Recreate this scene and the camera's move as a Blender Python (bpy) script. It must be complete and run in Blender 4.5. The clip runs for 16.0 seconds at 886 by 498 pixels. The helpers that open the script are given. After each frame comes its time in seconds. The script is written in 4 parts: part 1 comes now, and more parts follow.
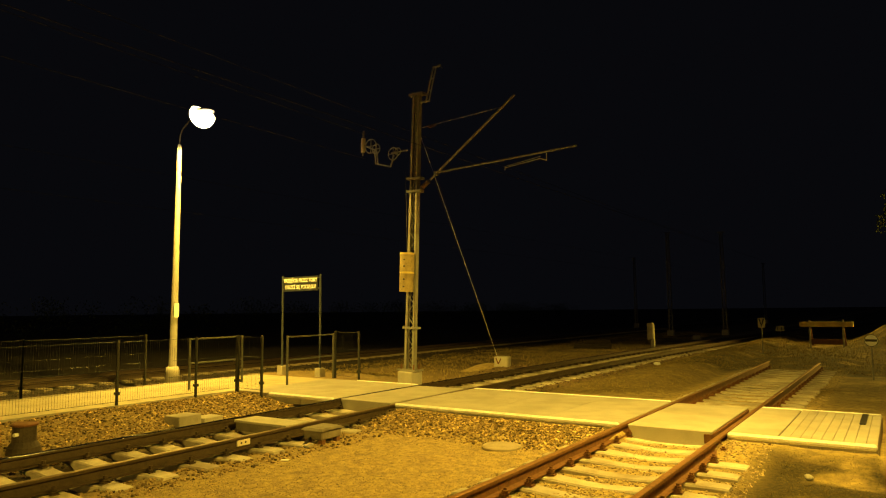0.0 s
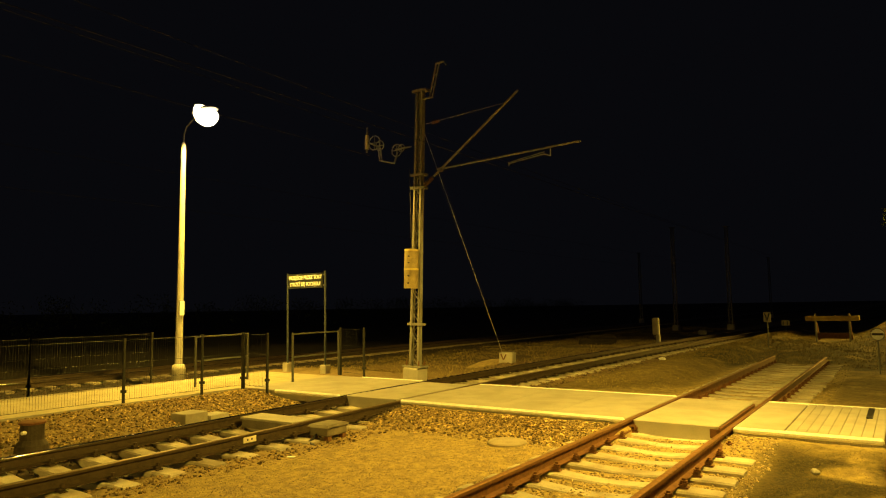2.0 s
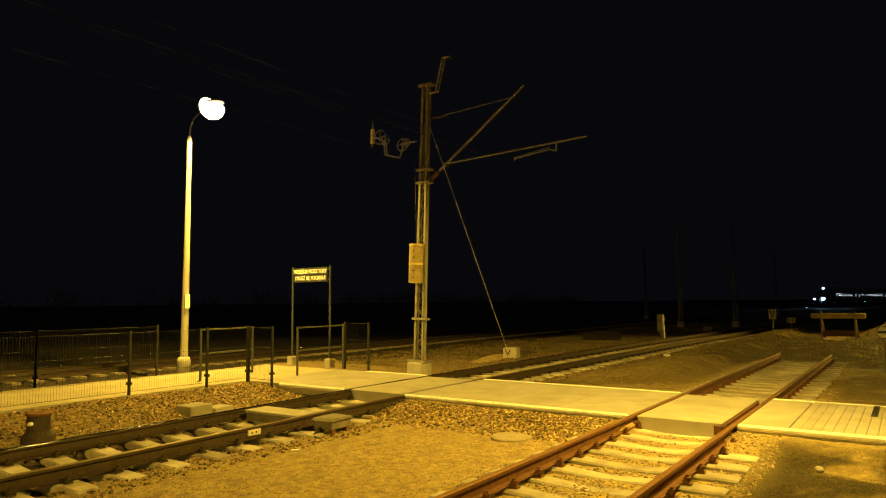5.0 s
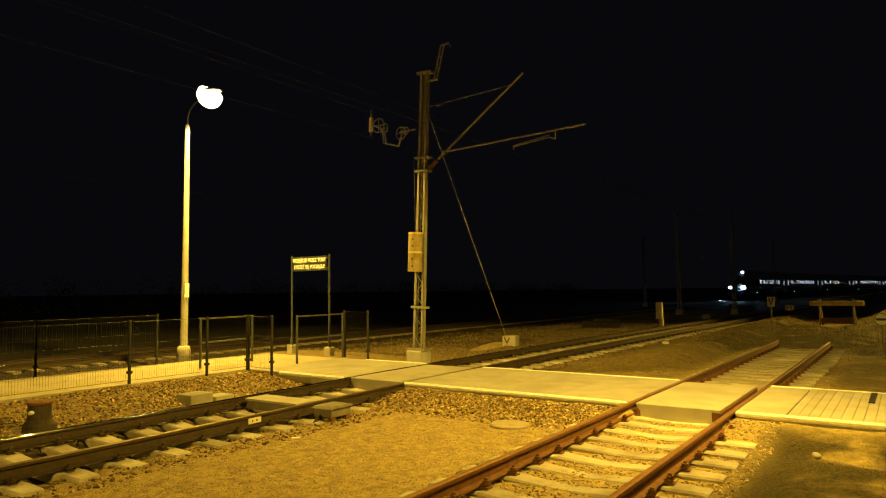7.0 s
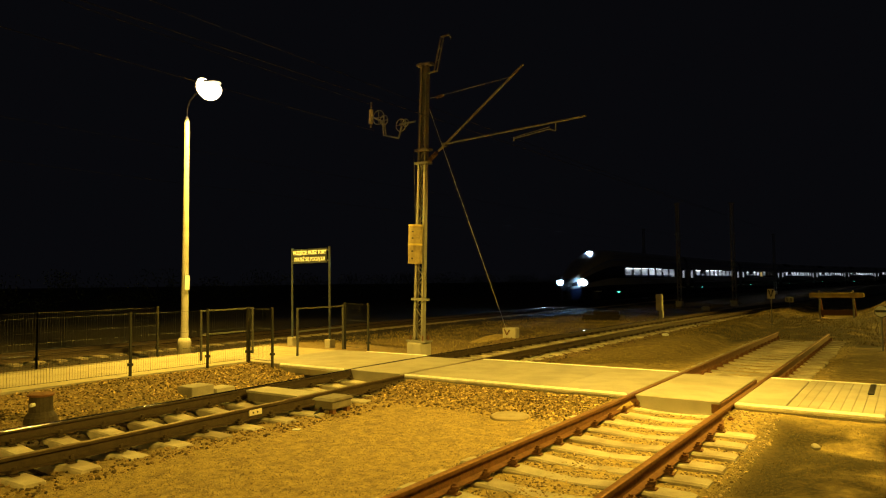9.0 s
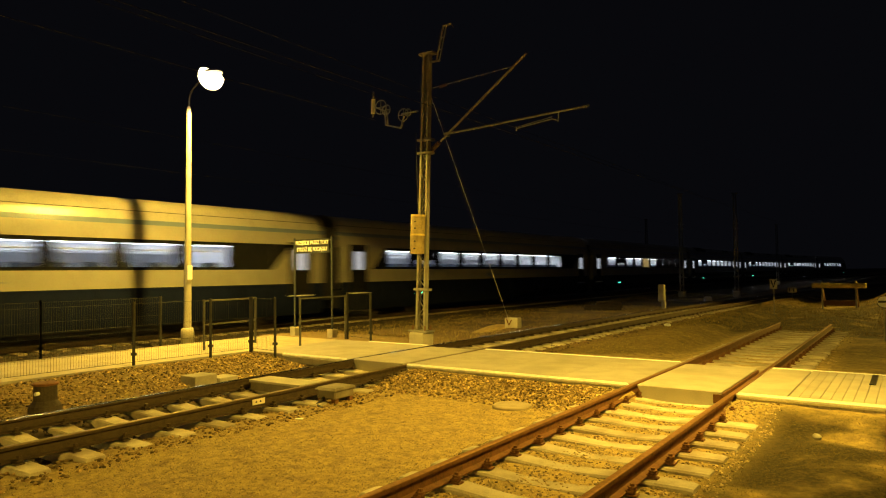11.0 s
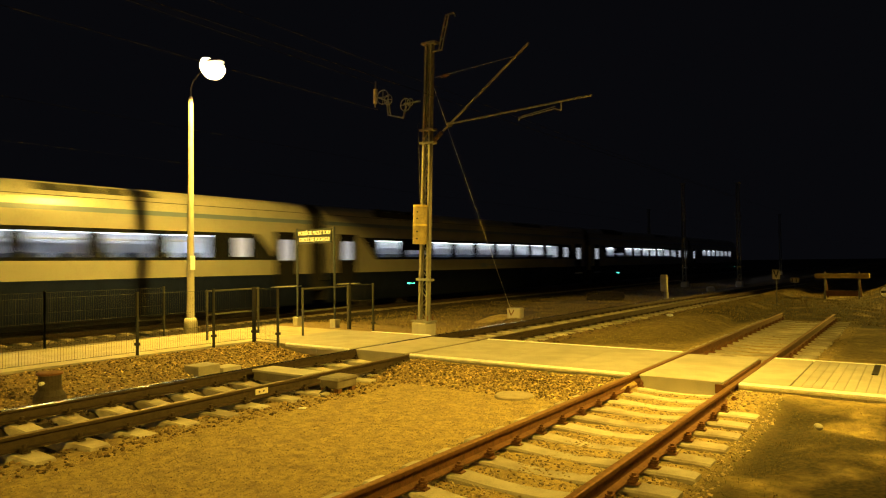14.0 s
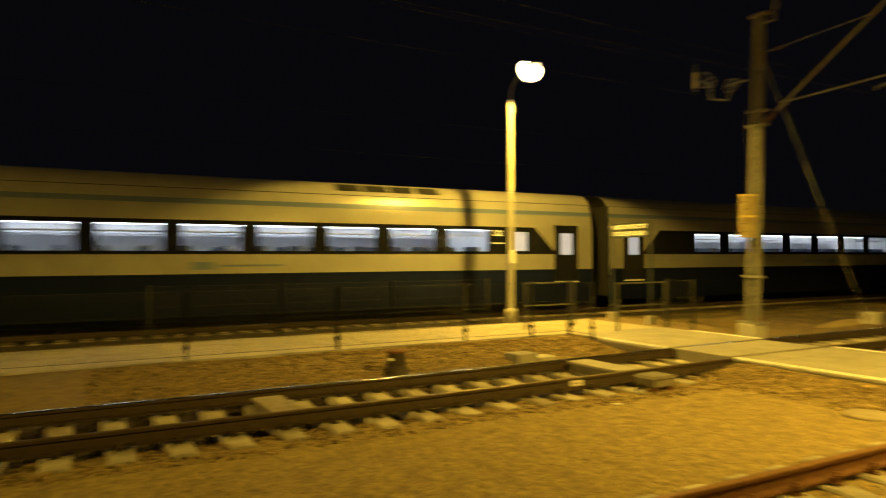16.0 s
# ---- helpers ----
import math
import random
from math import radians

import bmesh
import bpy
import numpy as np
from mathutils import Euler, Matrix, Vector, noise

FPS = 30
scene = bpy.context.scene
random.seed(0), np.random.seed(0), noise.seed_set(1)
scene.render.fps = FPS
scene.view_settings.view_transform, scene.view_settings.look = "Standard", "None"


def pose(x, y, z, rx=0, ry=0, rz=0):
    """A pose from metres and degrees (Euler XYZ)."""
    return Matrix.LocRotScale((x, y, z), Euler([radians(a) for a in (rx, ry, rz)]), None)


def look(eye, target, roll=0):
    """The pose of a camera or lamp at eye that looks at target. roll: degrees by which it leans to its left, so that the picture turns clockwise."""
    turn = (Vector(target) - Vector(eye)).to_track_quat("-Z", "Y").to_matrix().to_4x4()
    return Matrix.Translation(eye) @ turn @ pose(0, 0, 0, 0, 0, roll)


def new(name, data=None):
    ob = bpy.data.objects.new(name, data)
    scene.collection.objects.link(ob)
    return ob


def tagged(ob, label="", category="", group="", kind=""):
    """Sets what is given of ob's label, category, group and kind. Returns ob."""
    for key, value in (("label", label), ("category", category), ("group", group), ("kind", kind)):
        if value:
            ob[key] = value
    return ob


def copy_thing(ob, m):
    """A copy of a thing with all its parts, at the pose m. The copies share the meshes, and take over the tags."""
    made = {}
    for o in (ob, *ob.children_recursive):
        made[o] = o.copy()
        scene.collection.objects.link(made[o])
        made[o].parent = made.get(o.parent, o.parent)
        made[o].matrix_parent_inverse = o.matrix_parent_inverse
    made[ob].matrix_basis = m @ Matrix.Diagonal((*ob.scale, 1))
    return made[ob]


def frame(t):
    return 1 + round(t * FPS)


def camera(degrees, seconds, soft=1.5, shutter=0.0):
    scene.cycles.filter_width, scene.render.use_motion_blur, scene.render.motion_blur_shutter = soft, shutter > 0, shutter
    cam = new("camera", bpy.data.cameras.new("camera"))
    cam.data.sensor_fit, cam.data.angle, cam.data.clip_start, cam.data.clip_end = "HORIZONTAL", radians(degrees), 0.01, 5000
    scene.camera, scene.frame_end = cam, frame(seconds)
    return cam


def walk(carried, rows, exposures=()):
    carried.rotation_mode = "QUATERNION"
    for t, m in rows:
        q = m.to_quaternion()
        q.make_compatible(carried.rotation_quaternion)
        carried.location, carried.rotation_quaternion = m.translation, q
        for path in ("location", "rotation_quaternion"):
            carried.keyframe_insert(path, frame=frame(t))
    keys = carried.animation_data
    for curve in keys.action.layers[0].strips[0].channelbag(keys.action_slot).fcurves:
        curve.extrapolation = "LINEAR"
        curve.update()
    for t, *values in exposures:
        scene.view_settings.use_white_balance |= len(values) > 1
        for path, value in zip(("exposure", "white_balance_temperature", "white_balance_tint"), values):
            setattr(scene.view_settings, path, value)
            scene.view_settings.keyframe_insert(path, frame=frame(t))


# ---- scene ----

EYE = Vector((0, 0, 1.81))


def aim(yaw, pitch, roll):
    """The hand-held camera's pose: it stands in one spot and only turns."""
    a, b = radians(yaw), radians(pitch)
    way = Vector((-math.sin(a) * math.cos(b), math.cos(a) * math.cos(b), math.sin(b)))
    return look(EYE, EYE + way * 10, roll)


cam = camera(67.2, 16.0, soft=1.15, shutter=0.65)
walk(cam, [(t, aim(y, p, r)) for t, y, p, r in (
    (0.0, 34.18, 5.28, -0.61), (0.5, 34.25, 5.09, -0.65), (1.0, 34.26, 4.95, -0.67), (1.5, 34.31, 4.90, -0.82),
    (2.0, 34.56, 4.97, -0.95), (2.5, 34.50, 4.85, -0.90), (3.0, 34.31, 4.82, -1.27), (3.5, 34.31, 4.92, -1.22),
    (4.0, 34.54, 4.88, -0.89), (6.5, 35.13, 3.81, -0.66), (7.0, 34.92, 3.54, -0.69), (7.5, 34.67, 3.18, -0.81),
    (8.0, 34.96, 2.97, -0.69), (8.5, 34.87, 2.93, -0.72), (9.0, 34.94, 2.87, -0.73), (11.5, 35.15, 1.88, -0.61),
    (12.0, 35.09, 1.78, -0.51), (12.5, 35.14, 1.63, -0.71), (13.0, 35.35, 1.49, -0.73), (13.5, 35.46, 1.41, -0.70),
    (14.0, 35.36, 1.19, -0.69), (14.5, 35.73, 1.13, -0.62), (15.0, 38.85, 1.03, -0.75), (15.5, 48.59, 0.91, -0.24),
    (16.0, 61.90, 0.93, -0.27))], exposures=((0, 0.12), (14.5, 0.12), (16, 0.03)))

# ---- night sky and lamps ----
world = bpy.data.worlds.new("night")
scene.world = world
world.use_nodes = True
world.node_tree.nodes["Background"].inputs[0].default_value = (0.5, 0.52, 0.72, 1)
world.node_tree.nodes["Background"].inputs[1].default_value = 0.0043

SODIUM = (1.0, 0.622, 0.07)
# place, turn of the arm, power, angle of the cone, softness of its edge, where the lantern points
# only the first lamp is in view; the other three stand unseen
LAMP_PLACES = ((-16.95, 11.38, -6, 6000, 146, 0.1, (-15.75, 11.4)), (1.0, 9.5, 180, 8700, 132, 1.0, (-7.5, 10.8)),
               (5.7, 43.6, 180, 20000, 106, 0.7, (-1.5, 28.5)), (1.5, -20.0, 180, 14000, 140, 0.9, (-5.0, -13.0)))


def lamp_light(at, power, cone, soft, target):
    data = bpy.data.lights.new("sodium_light", "SPOT")
    data.energy, data.color, data.shadow_soft_size = power, SODIUM, 0.07
    data.spot_size, data.spot_blend = radians(cone), soft
    ob = new("sodium_light", data)
    ob.matrix_world = look(at, (target[0] + 0.001, target[1], 0))
    return ob


# ---- materials ----
def mat(name, color, rough=0.7, metal=0.0, var=0.25, scale=6.0, fine=60.0, bump=0.15, dist=0.01, stain=None, stain_amount=0.5,
        rand=0.0, island=0.0, emit=None, strength=0.0):
    m = bpy.data.materials.new(name)
    m.use_nodes = True
    nt = m.node_tree
    n, l = nt.nodes, nt.links
    b = n["Principled BSDF"]
    b.inputs["Roughness"].default_value, b.inputs["Metallic"].default_value = rough, metal
    if emit:
        b.inputs["Emission Color"].default_value = (*emit, 1)
        b.inputs["Emission Strength"].default_value = strength
    tc = n.new("ShaderNodeTexCoord")
    geo = n.new("ShaderNodeNewGeometry")
    big, small = n.new("ShaderNodeTexNoise"), n.new("ShaderNodeTexNoise")
    for k, sc in ((big, scale), (small, fine)):
        k.inputs["Scale"].default_value = sc
        k.inputs["Detail"].default_value = 4
        l.new(geo.outputs["Position"] if rand == 0 else tc.outputs["Object"], k.inputs["Vector"])
    mix = n.new("ShaderNodeMath")
    mix.operation = "MULTIPLY_ADD"
    l.new(big.outputs["Fac"], mix.inputs[0])
    mix.inputs[1].default_value = 1.0
    half = n.new("ShaderNodeMath")
    half.operation = "MULTIPLY"
    half.inputs[1].default_value = 0.8
    l.new(small.outputs["Fac"], half.inputs[0])
    l.new(half.outputs[0], mix.inputs[2])
    ramp = n.new("ShaderNodeValToRGB")
    ramp.color_ramp.elements[0].position, ramp.color_ramp.elements[1].position = 0.55, 1.25 if var == 0 else 1.2
    lo = [max(0, c * (1 - var)) for c in color]
    hi = [min(1, c * (1 + var)) for c in color]
    ramp.color_ramp.elements[0].color, ramp.color_ramp.elements[1].color = (*lo, 1), (*hi, 1)
    l.new(mix.outputs[0], ramp.inputs[0])
    out = ramp.outputs[0]
    if stain:
        third = n.new("ShaderNodeTexNoise")
        third.inputs["Scale"].default_value, third.inputs["Detail"].default_value = scale * 0.37, 6
        l.new(geo.outputs["Position"], third.inputs["Vector"])
        r2 = n.new("ShaderNodeValToRGB")
        r2.color_ramp.elements[0].position, r2.color_ramp.elements[1].position = 0.48, 0.68
        r2.color_ramp.elements[1].color = (stain_amount, stain_amount, stain_amount, 1)
        l.new(third.outputs["Fac"], r2.inputs[0])
        mx = n.new("ShaderNodeMixRGB")
        l.new(r2.outputs[0], mx.inputs[0])
        l.new(out, mx.inputs[1])
        mx.inputs[2].default_value = (*stain, 1)
        out = mx.outputs[0]
    if rand or island:
        info = n.new("ShaderNodeObjectInfo") if rand else geo
        pick = info.outputs["Random"] if rand else geo.outputs["Random Per Island"]
        amount = rand or island
        mr = n.new("ShaderNodeMapRange")
        mr.inputs[3].default_value, mr.inputs[4].default_value = 1 - amount, 1 + amount
        l.new(pick, mr.inputs[0])
        mv = n.new("ShaderNodeMixRGB")
        mv.blend_type = "MULTIPLY"
        mv.inputs[0].default_value = 1
        l.new(out, mv.inputs[1])
        l.new(mr.outputs[0], mv.inputs[2])
        out = mv.outputs[0]
    l.new(out, b.inputs["Base Color"])
    if bump:
        bp = n.new("ShaderNodeBump")
        bp.inputs["Strength"].default_value, bp.inputs["Distance"].default_value = bump, dist
        l.new(mix.outputs[0], bp.inputs["Height"])
        l.new(bp.outputs[0], b.inputs["Normal"])
    return m


def glow(name, color, strength):
    m = bpy.data.materials.new(name)
    m.use_nodes = True
    nt = m.node_tree
    nt.nodes.clear()
    e, o = nt.nodes.new("ShaderNodeEmission"), nt.nodes.new("ShaderNodeOutputMaterial")
    e.inputs[0].default_value, e.inputs[1].default_value = (*color, 1), strength
    nt.links.new(e.outputs[0], o.inputs[0])
    return m


def clear_pane(name, tint, gloss):
    m = bpy.data.materials.new(name)
    m.use_nodes = True
    nt = m.node_tree
    nt.nodes.clear()
    t, g = nt.nodes.new("ShaderNodeBsdfTransparent"), nt.nodes.new("ShaderNodeBsdfGlossy")
    mx, o = nt.nodes.new("ShaderNodeMixShader"), nt.nodes.new("ShaderNodeOutputMaterial")
    t.inputs[0].default_value = (*tint, 1)
    g.inputs["Roughness"].default_value = 0.06
    mx.inputs[0].default_value = gloss
    for a, c in ((t.outputs[0], mx.inputs[1]), (g.outputs[0], mx.inputs[2]), (mx.outputs[0], o.inputs[0])):
        nt.links.new(a, c)
    return m


M_SOIL = mat("sandy_soil", (0.33, 0.25, 0.088), 0.95, var=0.55, scale=11.0, fine=110, bump=1.0, dist=0.014, stain=(0.2, 0.15, 0.085), stain_amount=0.6)


def turf(m):
    """Mixes trodden turf into the ground east of the siding and around the heap."""
    nt = m.node_tree
    n, l = nt.nodes, nt.links
    b = n["Principled BSDF"]
    old = b.inputs["Base Color"].links[0].from_socket
    geo, sep = n.new("ShaderNodeNewGeometry"), n.new("ShaderNodeSeparateXYZ")
    l.new(geo.outputs["Position"], sep.inputs[0])
    tex, fine = n.new("ShaderNodeTexNoise"), n.new("ShaderNodeTexNoise")
    tex.inputs["Scale"].default_value, tex.inputs["Detail"].default_value = 1.1, 5
    fine.inputs["Scale"].default_value, fine.inputs["Detail"].default_value = 26, 4
    for k in (tex, fine):
        l.new(geo.outputs["Position"], k.inputs["Vector"])
    def math_node(op, a, c):
        q = n.new("ShaderNodeMath")
        q.operation, q.use_clamp = op, op != "SUBTRACT"
        for i, v in enumerate((a, c)):
            if isinstance(v, (int, float)):
                q.inputs[i].default_value = v
            else:
                l.new(v, q.inputs[i])
        return q.outputs[0]
    def ramp(v, a, c):
        r = n.new("ShaderNodeMapRange")
        r.interpolation_type = "SMOOTHSTEP"
        r.inputs[1].default_value, r.inputs[2].default_value = a, c
        l.new(v, r.inputs[0])
        return r.outputs[0]
    east = math_node("MULTIPLY", ramp(sep.outputs[0], -2.0, -1.3), ramp(sep.outputs[1], 10.7, 9.6))
    heap = math_node("MULTIPLY", ramp(sep.outputs[0], -8.0, -6.0), ramp(sep.outputs[1], 21.5, 25.5))
    west = math_node("MULTIPLY", ramp(sep.outputs[0], -10.2, -11.4), ramp(sep.outputs[1], 15.5, 22.0))
    # everything west of the path takes one darker tone
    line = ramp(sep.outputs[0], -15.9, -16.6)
    # dark strip that stands for the shade between the near rails
    gap_shade = math_node("MULTIPLY", ramp(sep.outputs[0], -9.8, -9.5), ramp(sep.outputs[0], -7.85, -8.2))
    bed = math_node("MULTIPLY", ramp(sep.outputs[0], -4.75, -4.35), ramp(sep.outputs[0], -1.25, -1.6))
    open_ground = math_node("MULTIPLY", math_node("SUBTRACT", 1.0, bed), math_node("MULTIPLY", ramp(sep.outputs[0], -8.2, -7.4), ramp(sep.outputs[1], 14.2, 16.5)))
    zone = math_node("ADD", math_node("ADD", math_node("ADD", east, heap), west), math_node("MULTIPLY", open_ground, 0.45))
    cover = math_node("MULTIPLY", zone, ramp(tex.outputs["Fac"], 0.22, 0.5))
    col = n.new("ShaderNodeValToRGB")
    col.color_ramp.elements[0].position, col.color_ramp.elements[1].position = 0.35, 0.7
    col.color_ramp.elements[0].color, col.color_ramp.elements[1].color = (0.02, 0.017, 0.004, 1), (0.085, 0.06, 0.014, 1)
    l.new(fine.outputs["Fac"], col.inputs[0])
    mx = n.new("ShaderNodeMixRGB")
    l.new(cover, mx.inputs[0])
    l.new(old, mx.inputs[1])
    l.new(col.outputs[0], mx.inputs[2])
    ballast = math_node("MULTIPLY", ramp(sep.outputs[0], -7.0, -8.0), 0.55)
    for cover, tone in ((ballast, (0.16, 0.11, 0.06, 1)), (line, (0.036, 0.027, 0.017, 1)), (gap_shade, (0.055, 0.04, 0.024, 1))):   # ballast browner, main line side darker, shade between the near rails painted in
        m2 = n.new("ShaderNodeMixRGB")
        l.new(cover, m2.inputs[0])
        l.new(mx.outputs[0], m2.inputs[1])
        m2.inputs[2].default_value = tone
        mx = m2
    l.new(mx.outputs[0], b.inputs["Base Color"])


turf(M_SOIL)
M_SAND = mat("bare_sandy_earth", (0.34, 0.26, 0.11), 0.95, var=0.4, scale=9, fine=110, bump=0.8, dist=0.012)
M_STONE = mat("ballast_stone", (0.22, 0.157, 0.07), 0.9, var=0.3, scale=8, fine=80, bump=0.3, island=0.8)
M_PALESTONE = mat("sandy_pale_ballast", (0.36, 0.285, 0.16), 0.9, var=0.3, scale=8, fine=80, bump=0.3, island=0.45)
M_BROWNSTONE = mat("rust_dusted_ballast", (0.16, 0.11, 0.065), 0.9, var=0.3, scale=8, fine=80, bump=0.3, island=0.6)
M_LITTER = mat("fallen_leaf", (0.42, 0.31, 0.13), 0.8, var=0.3, scale=9, bump=0, island=0.6)
M_DARKSTONE = mat("sooty_ballast_stone", (0.07, 0.052, 0.035), 0.9, var=0.3, scale=8, fine=80, bump=0.3, island=0.6)
M_CONCRETE = mat("weathered_concrete", (0.42, 0.4, 0.34), 0.85, var=0.22, scale=3, fine=70, bump=0.25, stain=(0.2, 0.18, 0.14), stain_amount=0.45, rand=0.12)
M_PANEL = mat("crossing_concrete", (0.41, 0.39, 0.33), 0.75, var=0.14, scale=2.5, fine=110, bump=0.15, dist=0.004, stain=(0.29, 0.26, 0.2), stain_amount=0.5, rand=0.07)
M_PATHSLAB = mat("yellowish_path_concrete", (0.47, 0.42, 0.27), 0.8, var=0.18, scale=3, fine=100, bump=0.2, dist=0.004, stain=(0.32, 0.27, 0.16), stain_amount=0.5, rand=0.08)
M_COVER = mat("sand_stained_concrete", (0.33, 0.28, 0.19), 0.9, var=0.25, scale=6, fine=80, bump=0.25)
M_EDGE = mat("galvanised_edge", (0.85, 0.85, 0.82), 0.6, 0.0, var=0.15, scale=9, bump=0.05)
M_SLEEPER = mat("sleeper_concrete", (0.48, 0.44, 0.35), 0.9, var=0.25, scale=5, fine=70, bump=0.35, stain=(0.26, 0.2, 0.13), stain_amount=0.6, rand=0.2)
M_SOOTSLEEPER = mat("sooty_sleeper_concrete", (0.26, 0.22, 0.155), 0.9, var=0.3, scale=5, fine=70, bump=0.3, rand=0.2)
M_RUST = mat("rusty_rail_steel", (0.16, 0.075, 0.03), 0.75, 0.35, var=0.35, scale=12, fine=90, bump=0.25, dist=0.004)
M_DARKRAIL = mat("oily_rail_steel", (0.055, 0.038, 0.022), 0.7, 0.3, var=0.35, scale=12, fine=90, bump=0.25, dist=0.004)
M_POLISH = mat("polished_rail_head", (0.55, 0.52, 0.47), 0.1, 1.0, var=0.15, scale=20, bump=0.03, dist=0.002)
M_DULLHEAD = mat("dull_rail_head", (0.14, 0.1, 0.06), 0.5, 0.6, var=0.3, scale=16, bump=0.15, dist=0.003)
M_RUSTHEAD = mat("rusty_rail_head", (0.26, 0.14, 0.06), 0.55, 0.5, var=0.3, scale=16, bump=0.15, dist=0.003)
M_BOLT = mat("fastening_iron", (0.19, 0.095, 0.042), 0.7, 0.4, var=0.3, scale=30, bump=0.2)
M_GALV = mat("galvanised_steel", (0.25, 0.25, 0.235), 0.5, 0.45, var=0.2, scale=7, fine=50, bump=0.1)
M_MAST = mat("grey_painted_steel", (0.27, 0.265, 0.24), 0.65, 0.1, var=0.2, scale=6, fine=50, bump=0.12, stain=(0.22, 0.17, 0.11), stain_amount=0.4)
M_POLE = mat("spun_concrete", (0.4, 0.385, 0.345), 0.85, var=0.15, scale=4, fine=90, bump=0.2, stain=(0.33, 0.3, 0.25), stain_amount=0.4)
M_FENCE = mat("dark_fence_paint", (0.032, 0.034, 0.034), 0.6, 0.3, var=0.2, scale=10, bump=0.05)
M_MESH = mat("dark_mesh_wire", (0.02, 0.022, 0.024), 0.6, 0.2, var=0.2, scale=10, bump=0.0)
M_SIGNPOST = mat("blue_grey_post", (0.06, 0.075, 0.1), 0.5, 0.3, var=0.15, scale=9, bump=0.08)
M_RAILPAINT = mat("worn_grey_rail_paint", (0.09, 0.093, 0.09), 0.5, 0.2, var=0.2, scale=9, bump=0.06)
M_SIGN = mat("dark_sign_board", (0.02, 0.024, 0.032), 0.5, var=0.15, scale=9, bump=0.03)
M_WHITE = mat("white_sign_paint", (0.9, 0.93, 0.96), 0.55, var=0.06, scale=9, bump=0.02)
# white dimmed in its colour, since the lamps light the plate too strongly
M_DULLWHITE = mat("dirty_white_paint", (0.4, 0.39, 0.35), 0.7, var=0.2, scale=9, bump=0.03)
M_BLACK = mat("black_paint", (0.02, 0.02, 0.02), 0.5, var=0.2, scale=9, bump=0.03)
M_YELLOW = mat("faded_yellow_paint", (0.62, 0.5, 0.14), 0.7, var=0.2, scale=5, bump=0.12, stain=(0.3, 0.2, 0.1), stain_amount=0.5)
M_WEIGHT = mat("rust_stained_weight", (0.33, 0.26, 0.12), 0.8, var=0.3, scale=7, bump=0.25, stain=(0.13, 0.09, 0.05), stain_amount=0.6)
M_CERAMIC = mat("cream_insulator", (0.75, 0.7, 0.58), 0.3, var=0.08, scale=9, bump=0.02)
M_BROWNINS = mat("brown_insulator", (0.12, 0.07, 0.04), 0.3, var=0.2, scale=9, bump=0.02)
M_WIRE = mat("copper_wire", (0.03, 0.03, 0.028), 0.7, 0.2, var=0.2, scale=9, bump=0)
M_WOOD = mat("tarred_wood", (0.05, 0.04, 0.03), 0.85, var=0.4, scale=6, fine=60, bump=0.4)
M_BOX = mat("dirty_grey_steel_box", (0.2, 0.18, 0.14), 0.6, 0.2, var=0.25, scale=6, fine=40, bump=0.15, stain=(0.1, 0.07, 0.04), stain_amount=0.5)
M_GRASS = mat("dry_grass", (0.24, 0.185, 0.065), 0.8, var=0.4, scale=0.8, fine=20, bump=0, island=0.5)
M_TRODDEN = mat("trodden_grass", (0.12, 0.098, 0.032), 0.85, var=0.45, scale=0.8, fine=20, bump=0, island=0.5)
M_LEAF = mat("green_leaf", (0.07, 0.1, 0.03), 0.6, var=0.3, scale=3, fine=20, bump=0, island=0.5)
M_BARK = mat("bark", (0.09, 0.07, 0.05), 0.95, var=0.4, scale=8, fine=50, bump=0.6)
M_LAMPGLASS = glow("burning_sodium_bowl", (1.0, 0.74, 0.36), 14)
# arm colour darkened, as the lamp's glare leaves it hardly visible
M_ARM = mat("dark_painted_arm", (0.035, 0.033, 0.03), 0.6, 0.2, var=0.2, scale=9, bump=0.05)
M_HOUSING = mat("grey_lamp_housing", (0.12, 0.12, 0.115), 0.5, 0.2, var=0.1, scale=9, bump=0.03)
M_BODY = mat("silver_white_car_paint", (0.34, 0.333, 0.315), 0.25, 0.2, var=0.05, scale=1.5, fine=20, bump=0.02, stain=(0.5, 0.48, 0.43), stain_amount=0.3)
M_ROOF = mat("grey_car_roof", (0.3, 0.293, 0.275), 0.32, 0.1, var=0.12, scale=2, fine=20, bump=0.04)
M_NAVY = mat("dark_blue_car_paint", (0.008, 0.012, 0.034), 0.2, 0.0, var=0.2, scale=2, fine=20, bump=0.03)
M_NAVY.node_tree.nodes["Principled BSDF"].inputs["Specular IOR Level"].default_value = 0.15
M_STRIPE = mat("slate_blue_stripe", (0.1, 0.14, 0.25), 0.3, 0.0, var=0.1, scale=2, bump=0.02)
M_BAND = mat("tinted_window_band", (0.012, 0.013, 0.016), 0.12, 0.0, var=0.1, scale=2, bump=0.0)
M_PANE = clear_pane("tinted_glass", (0.75, 0.8, 0.85), 0.06)
M_TRIM = mat("car_interior_panel", (0.7, 0.7, 0.7), 0.7, var=0.05, scale=3, bump=0.02)
M_SEAT = mat("blue_seat_cloth", (0.06, 0.075, 0.11), 0.9, var=0.2, scale=8, bump=0.1)
M_CABINLIGHT = glow("cabin_light_strip", (0.93, 0.96, 1.0), 9)
M_HEADLIGHT = glow("headlight", (0.42, 0.72, 1.0), 160)
M_DOORPANE = mat("lit_door_glass", (0.3, 0.3, 0.32), 0.15, var=0.1, scale=3, bump=0, emit=(0.8, 0.88, 1.0), strength=0.38)
M_GREENLED = glow("green_led", (0.1, 1.0, 0.6), 9)
